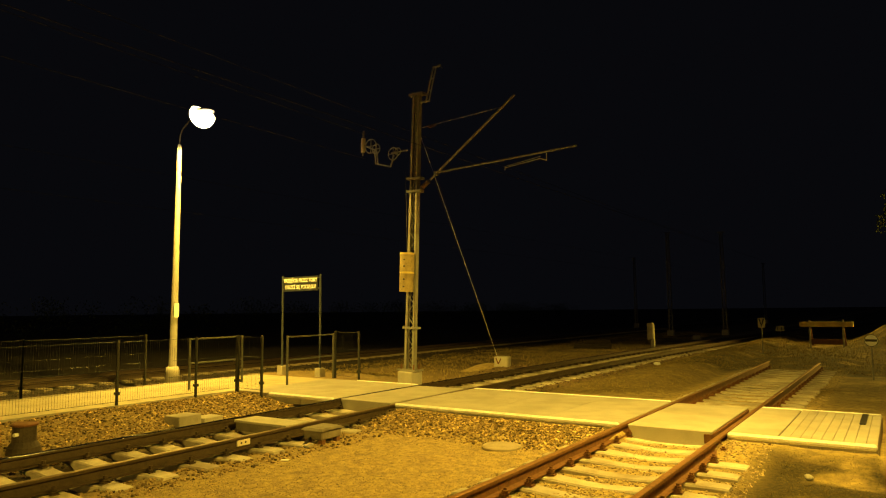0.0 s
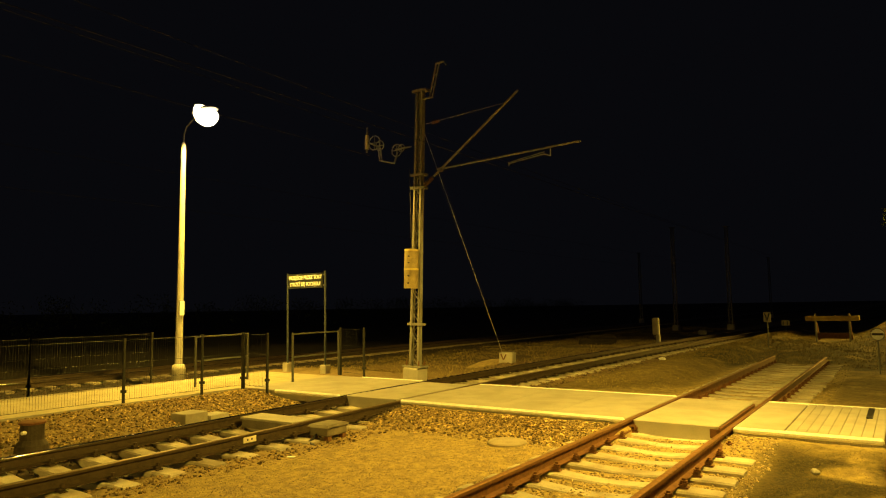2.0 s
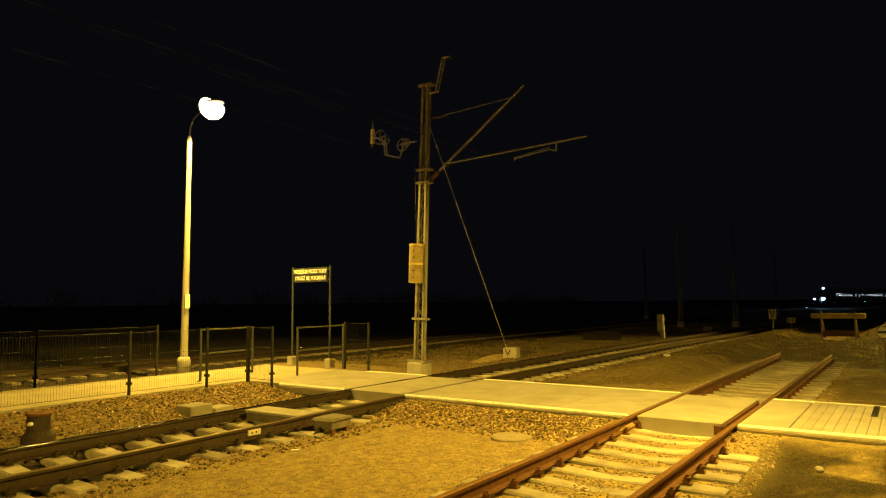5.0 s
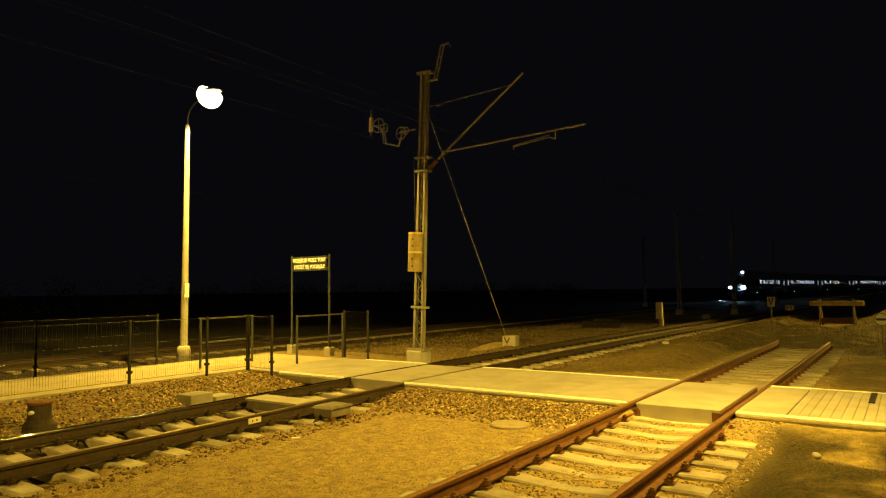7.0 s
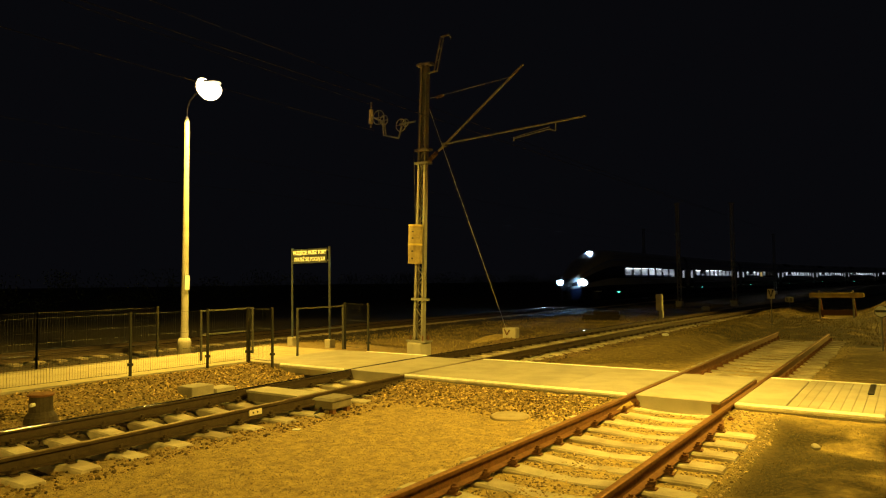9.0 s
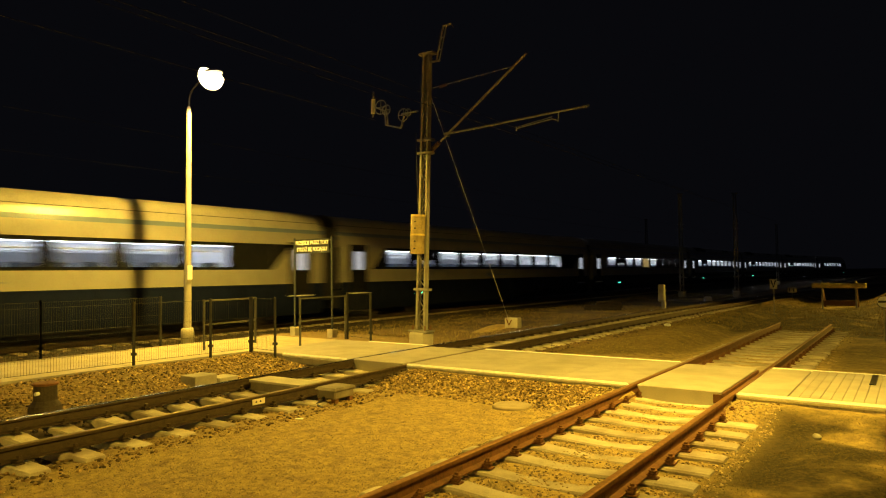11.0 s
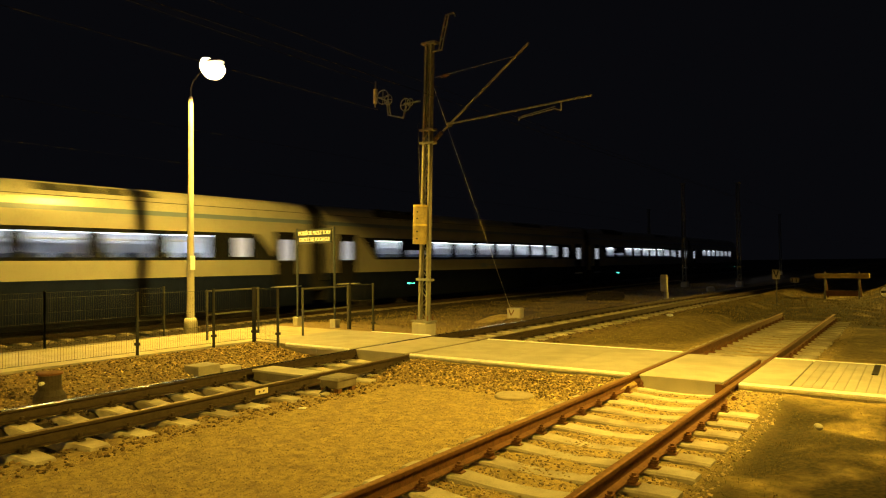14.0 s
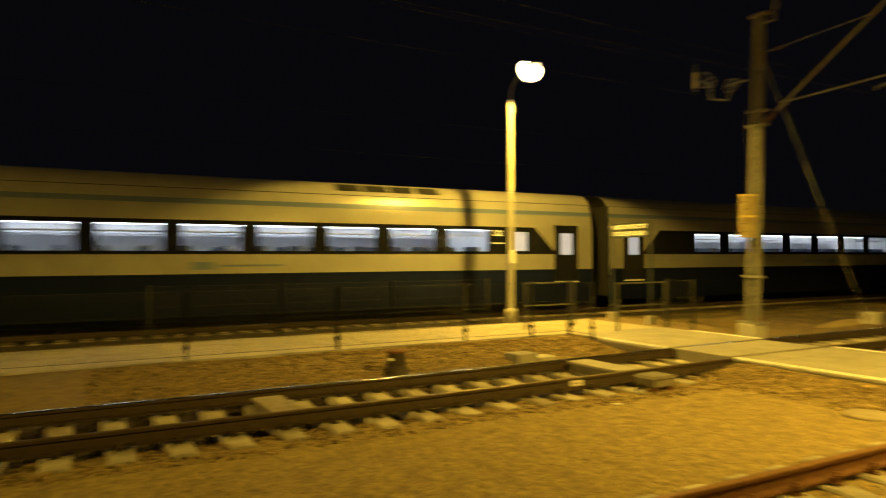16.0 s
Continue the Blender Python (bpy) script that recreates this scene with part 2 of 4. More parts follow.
M_BELLOWS = mat("black_rubber_bellows", (0.015, 0.015, 0.015), 0.8, var=0.2, scale=9, bump=0.1)
M_WHEEL = mat("wheel_steel", (0.06, 0.05, 0.045), 0.6, 0.5, var=0.3, scale=9, bump=0.1)


# ---- building helpers ----
def part(name, bm, material, parent=None, label="", smooth=False):
    me = bpy.data.meshes.new(name)
    bm.normal_update()
    bm.to_mesh(me)
    bm.free()
    me.materials.append(material)
    if smooth:
        for p in me.polygons:
            p.use_smooth = True
    ob = new(name, me)
    ob.parent = parent
    if label:
        ob["label"] = label
    return ob


def again(ob, parent, m):
    """Another piece on the same mesh."""
    o = new(ob.name.split(".")[0], ob.data)
    o.parent = parent
    o.matrix_basis = m
    return o


def thing(name, label, category, m=None, group="", kind=""):
    ob = new(name)
    if m:
        ob.matrix_basis = m
    return tagged(ob, label, category, group, kind)


def box(bm, x0, x1, y0, y1, z0, z1, bevel=0.0):
    r = bmesh.ops.create_cube(bm, size=1)
    vs = r["verts"]
    for v in vs:
        v.co = Vector(((x0 + x1) / 2 + v.co.x * (x1 - x0), (y0 + y1) / 2 + v.co.y * (y1 - y0), (z0 + z1) / 2 + v.co.z * (z1 - z0)))
    if bevel:
        es = list({e for v in vs for e in v.link_edges})
        bmesh.ops.bevel(bm, geom=es, offset=bevel, segments=1, affect="EDGES")
    return bm


def boxed(*a, **k):
    return box(bmesh.new(), *a, **k)


def rod(bm, a, b, r, r2=None, n=8):
    """A round bar from a to b."""
    a, b = Vector(a), Vector(b)
    d = b - a
    m = Matrix.Translation((a + b) / 2) @ d.to_track_quat("Z", "Y").to_matrix().to_4x4()
    bmesh.ops.create_cone(bm, cap_ends=True, segments=n, radius1=r, radius2=r if r2 is None else r2, depth=d.length, matrix=m)
    return bm


def rods(items, n=8):
    bm = bmesh.new()
    for it in items:
        rod(bm, *it, n=n)
    return bm


def sweep(bm, profile, path, closed=True):
    """Carries a profile of (across, up) along a level path of points."""
    rings = []
    for i, p in enumerate(path):
        a, b = Vector(path[max(i - 1, 0)]), Vector(path[min(i + 1, len(path) - 1)])
        d = (b - a).normalized()
        side = Vector((d.y, -d.x, 0)).normalized()
        rings.append([bm.verts.new(Vector(p) + side * u + Vector((0, 0, w))) for u, w in profile])
    k = len(profile)
    for r0, r1 in zip(rings, rings[1:]):
        for j in range(k if closed else k - 1):
            bm.faces.new((r0[j], r0[(j + 1) % k], r1[(j + 1) % k], r1[j]))
    if closed:
        bm.faces.new(rings[0])
        bm.faces.new(rings[-1][::-1])
    bmesh.ops.recalc_face_normals(bm, faces=bm.faces)
    return bm


def lathe(bm, profile, n=24):
    """Turns (radius, height) pairs about z."""
    rings = [[bm.verts.new((r * math.cos(2 * math.pi * i / n), r * math.sin(2 * math.pi * i / n), z)) for i in range(n)] for r, z in profile]
    for r0, r1 in zip(rings, rings[1:]):
        for j in range(n):
            bm.faces.new((r0[j], r0[(j + 1) % n], r1[(j + 1) % n], r1[j]))
    bm.faces.new(rings[0][::-1])
    bm.faces.new(rings[-1])
    return bm


def raw(name, verts, faces, material, parent=None, label="", category="", kind="", smooth=False):
    me = bpy.data.meshes.new(name)
    me.from_pydata(verts, [], faces)
    me.materials.append(material)
    if smooth:
        me.polygons.foreach_set("use_smooth", [True] * len(me.polygons))
    ob = new(name, me)
    ob.parent = parent
    return tagged(ob, label, category, "", kind)


# ---- plan ----
SIDING, NEAR, MAIN = -2.965, -9.1, -21.42      # track centres
MAIN_Z = -0.12
CROSS0, CROSS1 = 10.46, 13.42                  # the crossing's two edges
BEND, RADIUS = 90.0, 585.0                     # where the main line begins to bend, and how tightly


def main_line(s):
    """Place and heading on the main line, s metres along it."""
    if s <= BEND:
        return Vector((MAIN, s, MAIN_Z)), 0.0
    a = (s - BEND) / RADIUS
    return Vector((MAIN + RADIUS * (1 - math.cos(a)), BEND + RADIUS * math.sin(a), MAIN_Z)), a


def step(a, b, x):
    t = min(1, max(0, (x - a) / (b - a)))
    return t * t * (3 - 2 * t)


def ground_z(x, y):
    z = -0.26
    z += 0.01 * (1 - step(1.35, 2.0, abs(x - SIDING)))                     # ballast beds
    mid = abs(x + 8.74 + 0.3 * step(4, 10.5, y))
    z += 0.02 * step(0.78, 0.98, mid) * (1 - step(1.4, 2.2, mid)) - 0.06 * (1 - step(0.66, 0.78, mid))
    z += 0.23 * step(-10.7, -12.7, x) * (1 - step(-16.3, -17.6, x)) * (1 - step(14.5, 18, y))   # by the path
    if y < CROSS0 and -9.9 < x < -0.3 and not abs(x - SIDING) < 0.75 and not abs(x - NEAR) < 0.9:
        z += 0.165 * step(CROSS0 - 1.5, CROSS0 - 0.15, y)                     # banked up to the crossing
    if y > CROSS1 and -8.0 < x < -0.3 and not abs(x - SIDING) < 0.75:
        z += 0.2 * (1 - step(CROSS1 + 0.1, CROSS1 + 1.5, y))
    z -= 0.12 * step(-16.3, -17.6, x) * (1 - step(-26, -29, x))
    z += 0.04 * (1 - step(1.5, 2.3, abs(x - MAIN))) * (1 if y < 100 else 0)
    z += 0.1 * step(-1.6, -0.6, x) * (1 - step(8.4, 9.4, y))
    heap = step(23.6, 28.5, y) * step(-7.5, -4.5, x) * (0.17 + 0.05 * math.sin(x * 1.3 + y * 0.4))
    z += heap + 3.4 * step(-2.6, 3.2, x) * step(30, 40, y)
    z += 0.25 * step(-7.4, -6.2, x) * (1 - step(-5.6, -4.6, x)) * step(15, 20, y)
    z += 0.16 * max(0, 1 - math.hypot((x + 11.2) / 0.9, (y - 20.1) / 2.2))
    z += noise.noise((x * 0.5, y * 0.5, 0)) * 0.035 + noise.noise((x * 2.3, y * 2.3, 4)) * 0.012
    z += noise.noise((x * 9, y * 9, 8)) * 0.006
    if CROSS0 + 0.02 < y < CROSS1 - 0.02 and -16.5 < x < -0.2:
        z = min(z, -0.16)
    if -15.8 < x < -12.96 and y < CROSS1:
        z = min(z, -0.16)
    return z


def ground():
    def lines(a, b, fine, far):
        d = fine
        mid = list(np.arange(a, b, fine))
        up, w = [], b
        while w < far:
            up.append(w)
            d *= 1.22
            w += d
        d, w, down = fine, a - fine, []
        while w > -far:
            down.append(w)
            d *= 1.22
            w -= d
        return [-far] + down[::-1] + mid + up + [far]
    xs, ys = lines(-24, 2, 0.13, 1800), lines(2, 34, 0.14, 1800)
    verts = [(x, y, ground_z(x, y)) for y in ys for x in xs]
    k = len(xs)
    faces = [(j * k + i, j * k + i + 1, (j + 1) * k + i + 1, (j + 1) * k + i) for j in range(len(ys) - 1) for i in range(k - 1)]
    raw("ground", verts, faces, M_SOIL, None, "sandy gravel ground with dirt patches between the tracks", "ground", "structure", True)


ground()

RAIL = [(-0.075, -0.172), (0.075, -0.172), (0.075, -0.16), (0.014, -0.142), (0.009, -0.055), (0.035, -0.042), (0.036, -0.012),
        (-0.036, -0.012), (-0.035, -0.042), (-0.009, -0.055), (-0.014, -0.142), (-0.075, -0.16)]
HEAD = [(-0.036, -0.0118), (0.036, -0.0118)] + [(0.022 + 0.014 * math.cos(q * math.pi / 10), -0.012 + 0.012 * math.sin(q * math.pi / 10)) for q in range(1, 6)] + \
       [(-0.022 - 0.014 * math.sin(q * math.pi / 10), -0.012 + 0.012 * math.cos(q * math.pi / 10)) for q in range(0, 5)]


def sleeper_mesh(half, material):
    """A concrete sleeper, high under the rails and waisted in the middle."""
    bm = bmesh.new()
    cuts = [(-half, 0.115, -0.01), (-half + 0.05, 0.13, 0), (-0.95, 0.14, 0.0), (-0.58, 0.14, 0.0), (-0.42, 0.13, -0.014), (-0.2, 0.125, -0.028), (0, 0.122, -0.032), (0.2, 0.125, -0.028),
            (0.42, 0.13, -0.014), (0.58, 0.14, 0.0), (0.95, 0.14, 0.0), (half - 0.05, 0.13, 0), (half, 0.115, -0.01)]
    rings = [[bm.verts.new((x, -w - 0.015, -0.2)), bm.verts.new((x, -w, z - 0.02)), bm.verts.new((x, -w + 0.02, z)), bm.verts.new((x, w - 0.02, z)),
              bm.verts.new((x, w, z - 0.02)), bm.verts.new((x, w + 0.015, -0.2))] for x, w, z in cuts]
    for a, b in zip(rings, rings[1:]):
        for j in range(6):
            bm.faces.new((a[j], a[(j + 1) % 6], b[(j + 1) % 6], b[j]))
    bm.faces.new(rings[0])
    bm.faces.new(rings[-1])
    bmesh.ops.recalc_face_normals(bm, faces=bm.faces)
    return bm


def fastening_mesh(low=False):
    """A rail clip: ribbed plate, clamp and bolt with its coil washer."""
    bm = bmesh.new()
    box(bm, -0.165, 0.165, -0.042, 0.042, -0.19, -0.175)
    for s in (-1, 1):
        box(bm, s * 0.05 if s > 0 else -0.14, 0.14 if s > 0 else -0.05, -0.036, 0.036, -0.173, -0.146, bevel=0.008)
        if low:
            rod(bm, (s * 0.115, 0, -0.14), (s * 0.115, 0, -0.1), 0.028, n=6)
            continue
        for z, r in ((-0.143, 0.044), (-0.13, 0.034), (-0.119, 0.043)):
            rod(bm, (s * 0.115, 0, z), (s * 0.115, 0, z + 0.011), r, n=12)
        rod(bm, (s * 0.115, 0, -0.11), (s * 0.115, 0, -0.085), 0.022, n=6)
    return bm


def track(name, label, line, z, web, head, first, spacing, sl_material, sleepers, bury):
    """A track whose middle follows line, a list of (x, y)."""
    t = thing(name, label, "railway track", pose(0, 0, z), "", "structure")
    ys = [p[1] for p in line]
    def mid(y):
        return float(np.interp(y, ys, [p[0] for p in line]))
    def turn(y):
        return math.degrees(math.atan2(mid(y - 1) - mid(y + 1), 2))
    for s in (-1, 1):
        pts = [(x + s * 0.75, y, 0) for x, y in line]
        rail = part("rail", sweep(bmesh.new(), RAIL, pts), web, t)
        part("rail_head", sweep(bmesh.new(), HEAD, pts), head if s < 0 or head is M_RUSTHEAD else M_DULLHEAD, rail, "", True)
    sl = fa = None
    for k in range(*sleepers):
        y = first + spacing * k
        m = pose(mid(y) + random.uniform(-0.02, 0.02), y, -0.19 - bury * random.random(), 0, 0, turn(y) + random.uniform(-0.6, 0.6))
        if sl is None:
            sl = part("sleeper", sleeper_mesh(1.27, sl_material), sl_material, t)
            fa = part("rail_fastening", fastening_mesh(web is M_DARKRAIL), M_DARKRAIL if web is M_DARKRAIL else M_BOLT, t)
            sl.matrix_basis, fa.matrix_basis = m, pose(mid(y) - 0.75, y, 0)
        else:
            again(sl, t, m)
            again(fa, t, pose(mid(y) - 0.75, y, 0))
        again(fa, t, pose(mid(y) + 0.75, y, 0))
    return t


NEAR_LINE = [(-8.7, -40), (-8.74, 0), (-8.78, 4), (-8.86, 7), (-9.03, 10.5), (-9.15, 13.5), (-9.17, 17), (-9.12, 22), (-9.0, 28), (-8.65, 36), (-8.0, 46), (-6.4, 62), (-3.0, 85), (4, 120)]
track("siding_track", "rusty siding track on pale concrete sleepers", [(SIDING, -6), (SIDING, 24.9)], 0, M_RUST, M_RUSTHEAD, 5.87, 0.573, M_SLEEPER, (-16, 33), 0.012)
track("near_track", "dark railed track on concrete sleepers in gravel", NEAR_LINE, 0, M_DARKRAIL, M_POLISH, 3.28, 0.594, M_SLEEPER, (-24, 80), 0.02)


def main_track():
    t = thing("main_track", "main line track bending away in the dark", "railway track", None, "", "structure")
    ss = [-200, 0] + [BEND * 0.5, BEND] + [BEND + 8 * k for k in range(1, 36)]
    for s in (-1, 1):
        line = []
        for q in ss:
            p, a = main_line(q)
            line.append(p + Vector((math.cos(a), -math.sin(a), 0)) * 0.75 * s)
        rail = part("rail", sweep(bmesh.new(), RAIL, line), M_DARKRAIL, t)
        part("rail_head", sweep(bmesh.new(), HEAD, line), M_POLISH, rail)
    sl = None
    for k in range(150):
        p, a = main_line(-18 + 0.6 * k)
        m = pose(p.x, p.y, MAIN_Z - 0.168, 0, 0, -math.degrees(a) + random.uniform(-0.5, 0.5))
        if sl is None:
            sl = part("sleeper", sleeper_mesh(1.3, M_SOOTSLEEPER), M_SOOTSLEEPER, t)
            sl.matrix_basis = m
        else:
            again(sl, t, m)


main_track()


# ---- the level crossing for walkers, and the path ----
def slab(parent, x0, x1, y0, y1, top=0.0, thick=0.2, name="concrete_panel", material=None):
    return part(name, boxed(x0, x1, y0, y1, top - thick, top, bevel=0.008), material or M_PANEL, parent)


def crossing():
    t = thing("pedestrian_crossing", "pale concrete foot crossing laid over two tracks", "level crossing", None, "", "structure")
    g = 0.05
    a, b = NEAR + 0.75 + g, SIDING - 0.75 - g
    cuts = [a, a + 0.62] + [a + 0.62 + (b - a - 0.62) * k / 3 for k in (1, 2, 3)]
    for x0, x1 in zip(cuts, cuts[1:]):
        slab(t, x0 + 0.003, x1 - 0.003, CROSS0, CROSS1)
    slab(t, SIDING + 0.75 + g, -1.52, CROSS0, CROSS1)
    # the slab between the siding's rails has sloping end faces
    for c in (SIDING, NEAR):
        bm = boxed(c - 0.75 + 0.075, c + 0.75 - (0.15 if c == SIDING else 0.075), CROSS0 + (0 if c == SIDING else 0.05), CROSS1 - 0.15, -0.24, 0.0)
        for v in bm.verts:
            if v.co.z < -0.1:
                v.co.x += 0.1 if v.co.x < c else -0.06
        bmesh.ops.bevel(bm, geom=bm.edges[:], offset=0.012, segments=1, affect="EDGES")
        part("concrete_panel", bm, M_PANEL, t)
    guard = boxed(SIDING + 0.61, SIDING + 0.645, CROSS0 - 0.06, CROSS1 - 0.3, -0.16, -0.012, bevel=0.006)
    box(guard, SIDING + 0.5, SIDING + 0.645, CROSS0 - 0.1, CROSS0 - 0.06, -0.16, -0.03)
    part("guard_bar", guard, M_RUST, t, "rusty flangeway guard bar")
    # ribbed panel at the end
    n = 9
    for k in range(n):
        w = 1.17 / n
        slab(t, -1.5 + w * k + 0.002, -1.5 + w * (k + 1) - 0.002, CROSS0, CROSS1, 0.004, name="ribbed_strip")
    # the part on the far side of the tracks
    slab(t, -10.9, NEAR - 0.75 - g, CROSS0, CROSS1)
    slab(t, -12.0, -10.906, CROSS0, CROSS1 + 0.02)
    for x0, x1 in ((NEAR + 0.82, SIDING - 0.8), (SIDING + 0.8, -0.33), (-11.9, NEAR - 0.8)):
        for y in (CROSS0, CROSS1):
            part("edge_angle", boxed(x0, x1, y - 0.045, y + 0.035, -0.07, 0.016, bevel=0.028), M_EDGE, t, "bright galvanised edging")
    return t


def path():
    t = thing("footpath", "concrete slab footpath behind a mesh fence", "path", None, "", "structure")
    for k in range(-18, 0):
        y1 = CROSS1 + 2.0 * (k + 1)
        for x0, x1 in ((-15.75, -14.4), (-14.394, -12.98)):
            part("paving_slab", boxed(x0, x1, y1 - 1.994, y1, -0.18, random.uniform(-0.006, 0.0), bevel=0.006), M_PATHSLAB, t)
    slab(t, -12.97, -12.006, CROSS0, CROSS1 + 0.02, -0.002)
    part("kerb_edge", boxed(-12.97, -12.94, -22, CROSS0 - 0.02, -0.2, 0.004), M_CONCRETE, t)
    part("kerb_edge", boxed(-15.82, -15.76, -22, CROSS1, -0.2, 0.01), M_CONCRETE, t)


crossing()
path()


# ---- street lamps ----
def street_lamp():
    t = thing("street_lamp", "tapered concrete lamp post with a burning sodium lamp", "street lamp", None, "lamps along the line")
    bm = bmesh.new()
    lathe(bm, [(0.14, -0.3), (0.14, 0.0), (0.11, 0.25), (0.1, 1.5), (0.082, 4.0), (0.066, 6.55), (0.058, 6.66), (0.03, 6.72)])
    part("post", bm, M_POLE, t, "", True)
    part("base_collar", lathe(bmesh.new(), [(0.185, -0.3), (0.185, 0.26), (0.16, 0.36), (0.12, 0.38)]), M_CONCRETE, t, "concrete foot", True)
    pts = [(0, 0, 6.6), (0.02, 0, 6.95), (0.15, 0, 7.15), (0.46, 0, 7.29), (0.84, 0, 7.38)]
    bm = bmesh.new()
    for a, b in zip(pts, pts[1:]):
        rod(bm, a, b, 0.022)
    part("bracket_arm", bm, M_ARM, t, "curved steel arm")
    bm = bmesh.new()
    bmesh.ops.create_uvsphere(bm, u_segments=20, v_segments=10, radius=1, matrix=Matrix.Translation((1.14, 0, 7.42)) @ Matrix.Diagonal((0.55, 0.26, 0.12, 1)))
    for v in bm.verts:
        v.co.z = max(v.co.z, 7.425)
    part("housing", bm, M_HOUSING, t, "", True)
    # bowl larger than a real lantern's, the glare put into its shape
    bm = bmesh.new()
    bmesh.ops.create_uvsphere(bm, u_segments=20, v_segments=10, radius=1, matrix=Matrix.Diagonal((0.47, 0.3, 0.33, 1)))
    for v in bm.verts:
        v.co.z = min(v.co.z, 0.14)
    bm.transform(Matrix.Translation((1.2, 0, 7.34)) @ pose(0, 0, 0, 0, 30, 0))
    bowl = part("bowl", bm, M_LAMPGLASS, t, "glowing bowl, enlarged to take in its glare", True)
    part("notice", boxed(0.085, 0.125, -0.07, 0.07, 1.75, 2.15), M_WHITE, t, "small white notice plate")
    return t


first_lamp = street_lamp()
for i, (lx, ly, turn, power, cone, soft, target) in enumerate(LAMP_PLACES):
    m = pose(lx, ly, -0.05, 0, 0.55 if i == 0 else 0, turn)
    ob = first_lamp if i == 0 else copy_thing(first_lamp, m)
    ob.matrix_basis = m
    at = m @ Vector((1.2, 0, 6.98))
    if i:
        # ring added below each unseen lamp to cut its light off the train
        bm = bmesh.new()
        n_seg = 32
        rings = [[bm.verts.new((1.2 + 0.5 * math.cos(2 * math.pi * k / n_seg), 0.5 * math.sin(2 * math.pi * k / n_seg), z)) for k in range(n_seg)] for z in (6.835 if i < 3 else 6.92, 7.4)]
        for k in range(n_seg):
            bm.faces.new((rings[0][k], rings[0][(k + 1) % n_seg], rings[1][(k + 1) % n_seg], rings[1][k]))
        part("hood", bm, M_BLACK, ob, "added unseen ring that keeps lamplight off the train")
        ob["label"] = "unseen concrete lamp post, its sodium light narrowed by an added ring"
    lamp_light(tuple(at), power, cone, soft, target)


# ---- fences ----
def fence_panel(a, b, height=1.25):
    """A mesh panel from a to b with a post at each end."""
    a, b = Vector((*a, 0)), Vector((*b, 0))
    length, turn = (b - a).length, math.degrees(math.atan2(b.y - a.y, b.x - a.x))
    t = thing("fence_panel", "low dark steel mesh fence panel with square posts", "fence", pose(a.x, a.y, 0, 0, 0, turn), "fence by the path")
    for x in (0, length):
        p = part("post", boxed(x - 0.024, x + 0.024, -0.024, 0.024, -0.2, height + 0.04, bevel=0.004), M_FENCE, t)
        part("clamp", boxed(x - 0.04, x + 0.04, -0.045, 0.045, 0.2, 0.26), M_FENCE, p)
    k = max(4, int(length / 0.05))
    part("mesh_infill", rods([((length * (i + 0.5) / k, 0, 0.06), (length * (i + 0.5) / k, 0, height), 0.0021) for i in range(k)], 4), M_MESH, t)["kind"] = "stuff"
    for z in (0.07, 0.45, 0.8, height):
        for s in (-1, 1):
            part("cross_wire", rods([((0.03, s * 0.008, z), (length - 0.03, s * 0.008, z), 0.003)], 5), M_MESH, t)
    return t


for a, b in (((-12.98, -12.6), (-12.98, -9.9)), ((-12.98, -9.9), (-12.98, -7.2)), ((-12.98, -7.2), (-12.98, -4.3)), ((-12.98, -4.3), (-12.98, -1.4)),
             ((-12.98, -1.4), (-12.98, 1.6)), ((-12.98, 1.6), (-12.98, 4.5)), ((-12.98, 4.5), (-12.98, 7.49)), ((-12.98, 7.49), (-12.92, 9.26)),
             ((-12.92, 9.26), (-12.93, 10.37)), ((-12.88, 10.37), (-11.97, 10.29)),
             ((-15.9, 1.2), (-15.9, 4.1)), ((-15.9, 4.1), (-15.9, 7.0)), ((-15.9, 7.0), (-15.9, 9.9)),
             ((-12.97, 13.74), (-11.9, 13.5))):
    fence_panel(a, b)


def barrier(a, b, height, paint):
    """A tube guard rail that makes walkers turn."""
    a, b = Vector((*a, 0)), Vector((*b, 0))
    length, turn = (b - a).length, math.degrees(math.atan2(b.y - a.y, b.x - a.x))
    t = thing("guard_rail", "dark tube guard rail with two bars", "guard rail", pose(a.x, a.y, 0, 0, 0, turn), "guard rails at the crossing")
    for x in (0, length):
        part("post", rods([((x, 0, -0.1), (x, 0, height), 0.03)], 10), paint, t)
    for z in (height - 0.03, height * 0.5):
        part("bar", rods([((0, 0, z), (length, 0, z), 0.02)], 8), paint, t)


barrier((-12.78, 11.8), (-12.99, 13.68), 1.22, M_RAILPAINT)
barrier((-14.13, 9.94), (-14.36, 11.68), 1.22, M_RAILPAINT)


# ---- warning board ----
def lettering(text, size, x, z, parent, material, y):
    cu = bpy.data.curves.new("lettering", "FONT")
    cu.body, cu.size, cu.align_x, cu.align_y, cu.extrude, cu.offset = text, size, "CENTER", "CENTER", 0.003, 0.004
    tmp = bpy.data.objects.new("lettering", cu)
    me = bpy.data.meshes.new_from_object(tmp)
    bpy.data.objects.remove(tmp)
    me.materials.append(material)
    ob = new("lettering", me)
    ob.parent = parent
    ob.matrix_basis = pose(x, y, z, 90, 0, 0)
    ob.scale = (0.86, 1, 1)
    return ob


